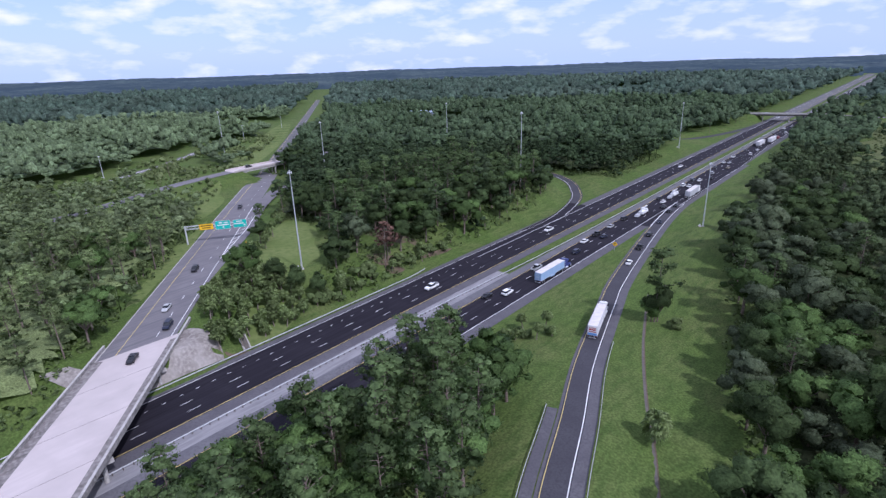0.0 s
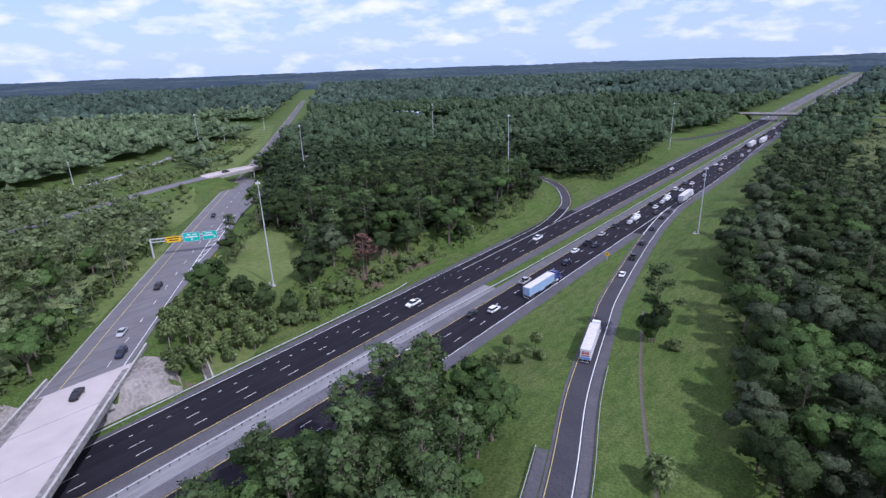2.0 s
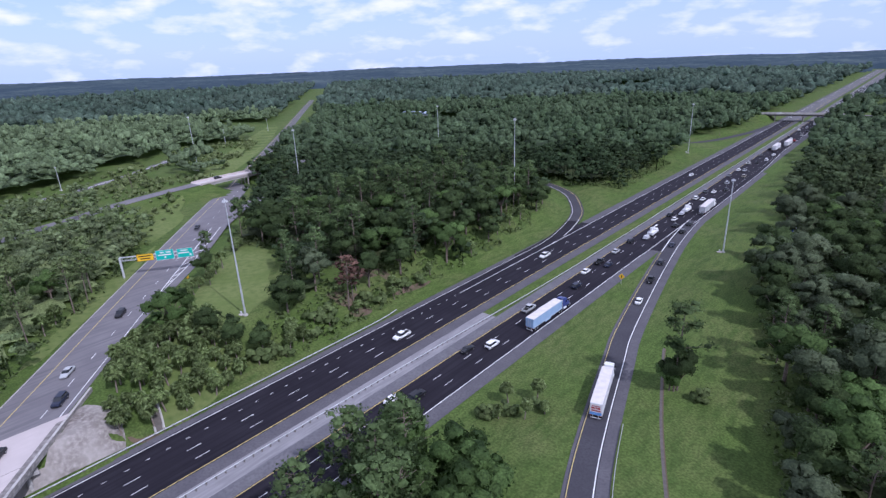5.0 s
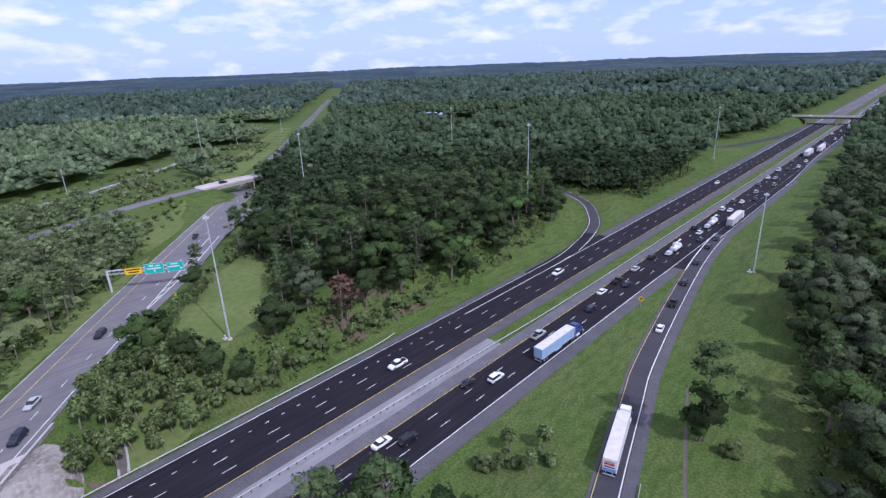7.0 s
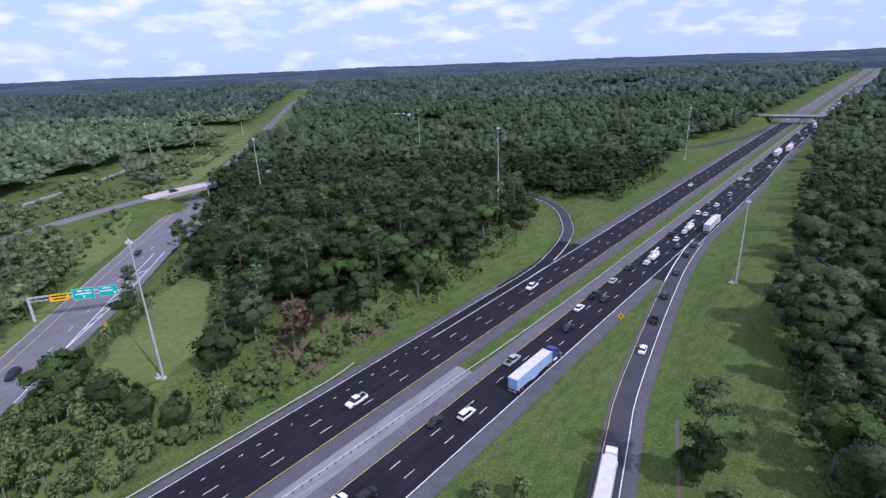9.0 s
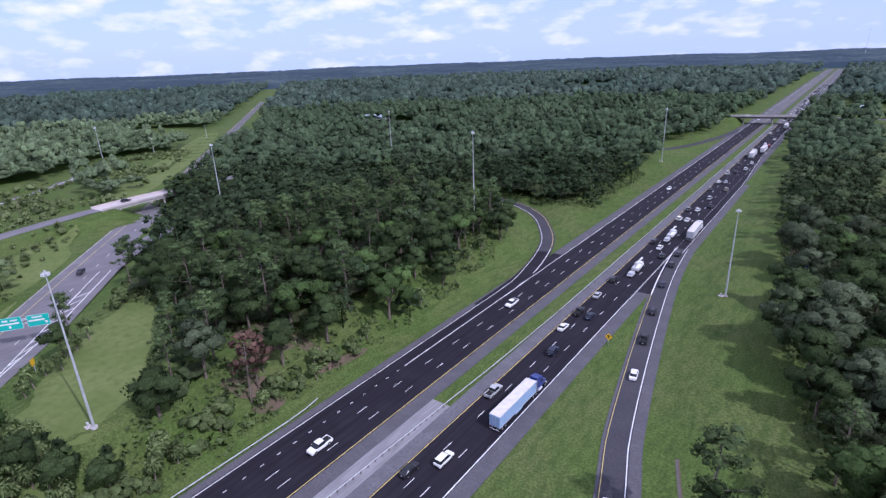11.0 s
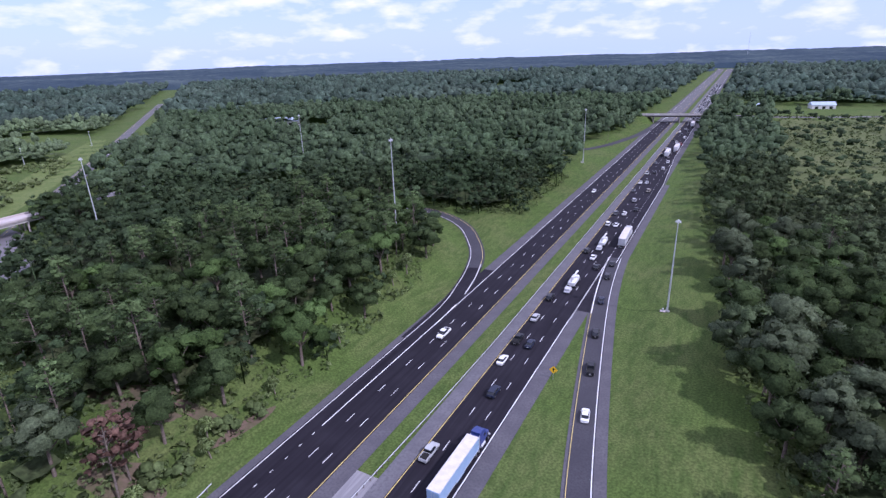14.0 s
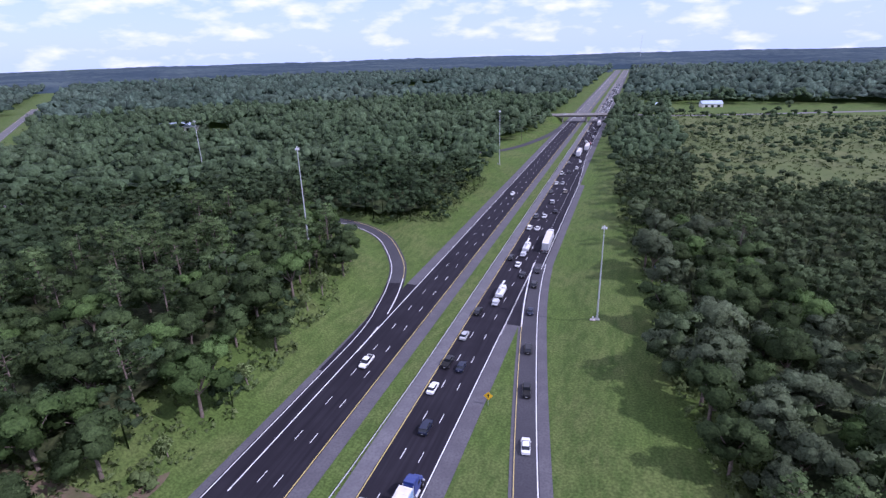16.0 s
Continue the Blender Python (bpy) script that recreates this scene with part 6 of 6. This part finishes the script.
# ---- the rest of the woods ----
def low_tree(kind, detail, r):
    """A lighter tree for the depth of the woods."""
    pieces = []
    if kind == "pine":
        h, w, e0 = r.uniform(14, 19), r.uniform(3.4, 4.6), 0.44
    else:
        h, w, e0 = r.uniform(9.5, 14), r.uniform(4.8, 6.4), 0.32
    if detail == 2:
        for k in range(18):
            e = r.uniform(e0, 0.97)
            a, q = r.uniform(0, 6.28), w * r.uniform(0.1, 1) ** 0.4 * math.sqrt(max(0.12, 1 - ((e - 0.58) / 0.45) ** 2))
            c = np.array((math.cos(a) * q, math.sin(a) * q, h * e))
            pieces.append(clump(c, r.uniform(0.8, 1.75), 26, 0.32, r, 0.88, 0.72))
        q, t = limb_arrays([((0, 0, -0.5), (0, 0, h * 0.85), 0.22, 0.08)], 4)
        pieces.append((lit(q, q * (1, 1, 0)), t))
    elif detail == 1:
        v, f = ICO[1]
        for k in range(6):
            o = np.array((r.uniform(-1, 1) * w * 0.62, r.uniform(-1, 1) * w * 0.62, h * r.uniform(0.52, 0.88)))
            pieces.append((lit(v * (w * 0.52, w * 0.52, h * 0.14) * r.uniform(0.6, 1.25, (len(v), 1)) + o, v * 0.6 + r.normal(size=v.shape) * 0.25), f))
        d = r.normal(size=(32, 3))
        d /= np.linalg.norm(d, axis=1)[:, None]
        pieces.append(leaves(np.array((0, 0, h * 0.7)) + d * (w * 1.05, w * 1.05, h * 0.25) * r.uniform(0.75, 1.12, (32, 1)), 0.55, r))
    else:
        v, f = ICO[1]
        pieces.append((lit(v * (w * 1.25, w * 1.25, h * 0.3) * r.uniform(0.5, 1.3, (len(v), 1)) + (0, 0, h * 0.66), v * 0.4 + r.normal(size=v.shape) * 0.3), f))
    p, t = joined(pieces)
    return rounded(p, np.array((0, 0, h * 0.45)), w * 1.4, 0.7), t


def woods(name, places, detail, label, scale=(0.72, 1.02), leaf="shaded_wood_leaf", pines=5, oaks=4):
    kinds = [low_tree("pine", detail, rng) for _ in range(pines)] + [low_tree("oak", detail, rng) for _ in range(oaks)]
    vs, ts, k = [], [], 0
    places = np.array(places)
    zs = np.array([float(height(x, y)) for x, y in places])
    for (x, y), z in zip(places, zs):
        v, t = kinds[int(rng.integers(len(kinds)))]
        a, s = rng.uniform(0, 6.283), rng.uniform(*scale) * (1 + 0.38 * noise.noise(Vector((x * 0.022, y * 0.022, 3.0))))
        c, n = math.cos(a) * s, math.sin(a) * s
        q = np.empty_like(v)
        q[:, 0], q[:, 1], q[:, 2] = v[:, 0] * c - v[:, 1] * n + x, v[:, 0] * n + v[:, 1] * c + y, v[:, 2] * s + z
        q[:, 3], q[:, 4], q[:, 5] = v[:, 3] * c - v[:, 4] * n, v[:, 3] * n + v[:, 4] * c, v[:, 5] * s
        vs.append(q)
        ts.append(t + k)
        k += len(q)
    o = array_mesh(name, np.concatenate(vs), np.concatenate(ts), M[leaf])
    return tagged(o, label, "woods", kind="stuff")



all_near = [(x, y) for x, y, _ in PLACED]
rest_near = [p for p in east_places[130:] + west_places[190:]]


def ring_of(r0, r1):
    return lambda x, y: wooded(x, y) & in_view(x, y) & (np.hypot(x - 85, y + 25) >= r0) & (np.hypot(x - 85, y + 25) < r1)


mid = scatter(26000, ring_of(0, 370), 6.5, (-330, 330, -140, 350), taken=all_near)
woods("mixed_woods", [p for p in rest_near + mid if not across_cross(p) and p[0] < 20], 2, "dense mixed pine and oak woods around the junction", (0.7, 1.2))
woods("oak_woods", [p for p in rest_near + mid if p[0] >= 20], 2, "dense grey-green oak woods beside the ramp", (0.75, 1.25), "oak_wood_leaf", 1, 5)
woods("pine_woods", [p for p in rest_near + mid if across_cross(p)], 2, "pine and palm woods across the crossing road, lightened as if sunlit", (0.6, 1.05), "sunlit_pine_wood_leaf")
mid2 = scatter(70000, ring_of(370, 850), 8.2, (-760, 420, -60, 840))
woods("woods_beyond", [p for p in mid2 if not across_cross(p)], 1, "dense mixed woods beyond the junction", (0.8, 1.25), "hazed_beyond_leaf")
woods("pine_woods_beyond", [p for p in mid2 if across_cross(p)], 1, "light green pine woods beyond the crossing road", (0.8, 1.15), "hazed_pine_beyond_leaf")
mid3 = scatter(90000, ring_of(850, 1900), 12.2, (-1750, 900, -60, 1900))
woods("woods_far", mid3, 0, "distant mixed woods on flat land", (0.95, 1.4), "hazed_distant_leaf")

# low scrub of palms and bushes round the loop roads
def scrubby(x, y):
    ok = scrub(x, y)
    for line, m in ((SIDE_LINE, 8), (FAR_LOOP, 7), (CROSS_LINE, 15)):
        ok &= to_line(x, y, line)[0] > m
    return ok


pieces = []
for x, y in scatter(6000, lambda x, y: scrubby(x, y) & (np.sin(x * 0.09) + np.cos(y * 0.11 + x * 0.03) > -0.55), 4.0, (-420, -120, -15, 240)):
    s = rng.uniform(0.8, 2.3) if rng.uniform() < 0.9 else rng.uniform(2.5, 3.4)
    pieces.append(clump(np.array((x, y, float(height(x, y)) + 0.75 * s)), s, 30, 0.24 * s, rng, 0.85, 0.75))
v, t = joined(pieces)
tagged(array_mesh("scrub", v, t, M["scrub_leaf"]), "low pale green palm scrub round the loop roads", "scrub", kind="stuff")


# the woods' understorey, a broken leafy floor below the crowns
def understorey(name, box, step, rise, rough, inside, leaf, label):
    xs, ys = np.arange(box[0], box[1], step), np.arange(box[2], box[3], step)
    ux, uy = np.meshgrid(xs, ys)
    ux, uy = ux + rng.uniform(-0.35, 0.35, ux.shape) * step, uy + rng.uniform(-0.35, 0.35, uy.shape) * step
    keep = wooded(ux, uy) & in_view(ux, uy) & inside(ux, uy)
    uz = ground(ux, uy) + rise + rng.uniform(-1, 1, ux.shape) * rough
    rim = keep.copy()  # the sheet keeps one step off the edge of the woods
    rim[1:-1, 1:-1] &= keep[:-2, 1:-1] & keep[2:, 1:-1] & keep[1:-1, :-2] & keep[1:-1, 2:]
    c = len(xs)
    cell = np.arange(len(ys) - 1)[:, None] * c + np.arange(c - 1)[None]
    full = rim[:-1, :-1] & rim[1:, :-1] & rim[:-1, 1:] & rim[1:, 1:]
    cell = cell[full]
    quads = np.stack([cell, cell + 1, cell + c + 1, cell + c], 1)
    used, quads = np.unique(quads, return_inverse=True)
    co = np.stack([ux.ravel(), uy.ravel(), uz.ravel()], 1)[used]
    tagged(array_mesh(name, co, quads.reshape(-1, 4), M[leaf], None), label, "undergrowth", kind="stuff")


near_ring = lambda x, y: (np.hypot(x - 85, y + 25) < 372)
inner = lambda x, y: near_ring(x, y) & ((x < west_edge(y) - 8) | (x > east_edge(y) + 3))
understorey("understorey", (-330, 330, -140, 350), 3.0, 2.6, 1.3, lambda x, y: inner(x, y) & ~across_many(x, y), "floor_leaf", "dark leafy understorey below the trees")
understorey("pine_understorey", (-330, 10, -140, 350), 3.0, 1.6, 1.1, lambda x, y: near_ring(x, y) & across_many(x, y), "scrub_leaf", "light green palm and bush understorey below the pines")
understorey("canopy_below", (-760, 420, -60, 860), 7.0, 7.0, 2.2, lambda x, y: ~near_ring(x, y) & (np.hypot(x - 85, y + 25) < 860) & ~across_many(x, y), "hazed_beyond_leaf", "closed lower canopy of the mixed woods")
understorey("pine_canopy_below", (-760, 100, -60, 860), 7.0, 5.5, 2.2, lambda x, y: ~near_ring(x, y) & (np.hypot(x - 85, y + 25) < 860) & across_many(x, y), "hazed_pine_beyond_leaf", "closed lower canopy of the pine woods")
understorey("far_canopy_below", (-1750, 900, -60, 1800), 13.0, 8.0, 2.5, lambda x, y: (np.hypot(x - 85, y + 25) > 850) & (np.hypot(x - 85, y + 25) < 1800), "hazed_distant_leaf", "closed lower canopy of the distant woods")

# scattered trees of the open field
lone = scatter(2600, lambda x, y: (x > 80) & clearings(x, y) & (y < 690) & in_view(x, y) & (np.sin(x * 0.05) * np.cos(y * 0.04 + 1) > -0.1), 8.5, (80, 420, 300, 690))
woods("field_trees", lone, 1, "scattered young trees in an open field", (0.35, 0.75), "shaded_wood_leaf", 1, 5)
# shrubs of the open field
shrubs = scatter(9000, lambda x, y: (x > 70) & clearings(x, y) & (y < 690) & in_view(x, y) & (rng.uniform(size=x.shape) < 0.75), 3.2, (70, 420, 290, 690))
pieces, k = [], 0
for x, y in shrubs:
    s = rng.uniform(0.5, 1.5)
    d = rng.normal(size=(16, 3))
    d /= np.linalg.norm(d, axis=1)[:, None]
    pieces.append(leaves(np.array((x, y, float(height(x, y)) + 0.5 * s)) + d * (s, s, 0.55 * s), 0.5 * s, rng))
v, t = joined(pieces)
tagged(array_mesh("field_shrubs", v, t, M["shrub_leaf"]), "low olive shrubs covering an open field", "shrubs", kind="stuff")
# rough undergrowth at the edges of the woods
def brushy(x, y):
    rel = np.stack([x - CROSS_O[0], y - CROSS_O[1]], -1)
    edge = ((x < west_edge(y) + 0.5) & (x > west_edge(y) - 6) | (x > east_edge(y) - 1) & (x < east_edge(y) + 4)) & ~clearings(x, y) & (np.abs(rel @ V - 4.5) > 13)
    for line, m in ((LOOP_LINE, 6.5), (EXIT_LINE, 7), (RAMP_LINE, 9)):
        edge &= to_line(x, y, line)[0] > m
    return (wooded(x, y) | edge) & in_view(x, y)


under = scatter(34000, brushy, 2.5, (-150, 135, -90, 330))
pieces = []
for x, y in under:
    s = rng.uniform(0.8, 2.1)
    d = rng.normal(size=(26, 3))
    d /= np.linalg.norm(d, axis=1)[:, None]
    c = np.array((x, y, float(height(x, y)) + 0.35 * s))
    p, t = leaves(c + d * (s, s, 0.6 * s), 0.36 * s, rng)
    pieces.append((rounded(p, c - (0, 0, 1.6 * s), s), t))
v, t = joined(pieces)
tagged(array_mesh("undergrowth", v, t, M["shrub_leaf"]), "rough green undergrowth along the wood's edge", "undergrowth", kind="stuff")

# canopy that reaches the horizon
radii = np.concatenate([np.linspace(1750, 3000, 46), np.linspace(3040, 4850, 36)])
angles = np.radians(np.linspace(-40, 100, 420))
R, A = np.meshgrid(radii, angles)
X, Y = 85 - R * np.sin(A), -25 + R * np.cos(A)
Z = 9 + rng.uniform(-2.5, 5.5, R.shape) + 5 * np.sin(R * 0.004 + A * 9) * np.cos(A * 23)
Z += (3 + 13 * smooth_step(1.05, 1.5, A)) * smooth_step(3000, 4700, R)
Z[:, 0] = -3
gap = (X > -24) & (X < 44)
Z[gap & (R < 2000)] = -2
n1, n2 = len(angles), len(radii)
cell = (np.arange(n1 - 1)[:, None] * n2 + np.arange(n2 - 1)[None]).ravel()
far_ob = array_mesh("woods_horizon", np.stack([X.ravel(), Y.ravel(), Z.ravel()], 1), np.stack([cell, cell + 1, cell + n2 + 1, cell + n2], 1), M["hazed_far_leaf"])
tagged(far_ob, "flat woods stretching to the horizon, tinted slate blue as by haze", "woods", kind="stuff")
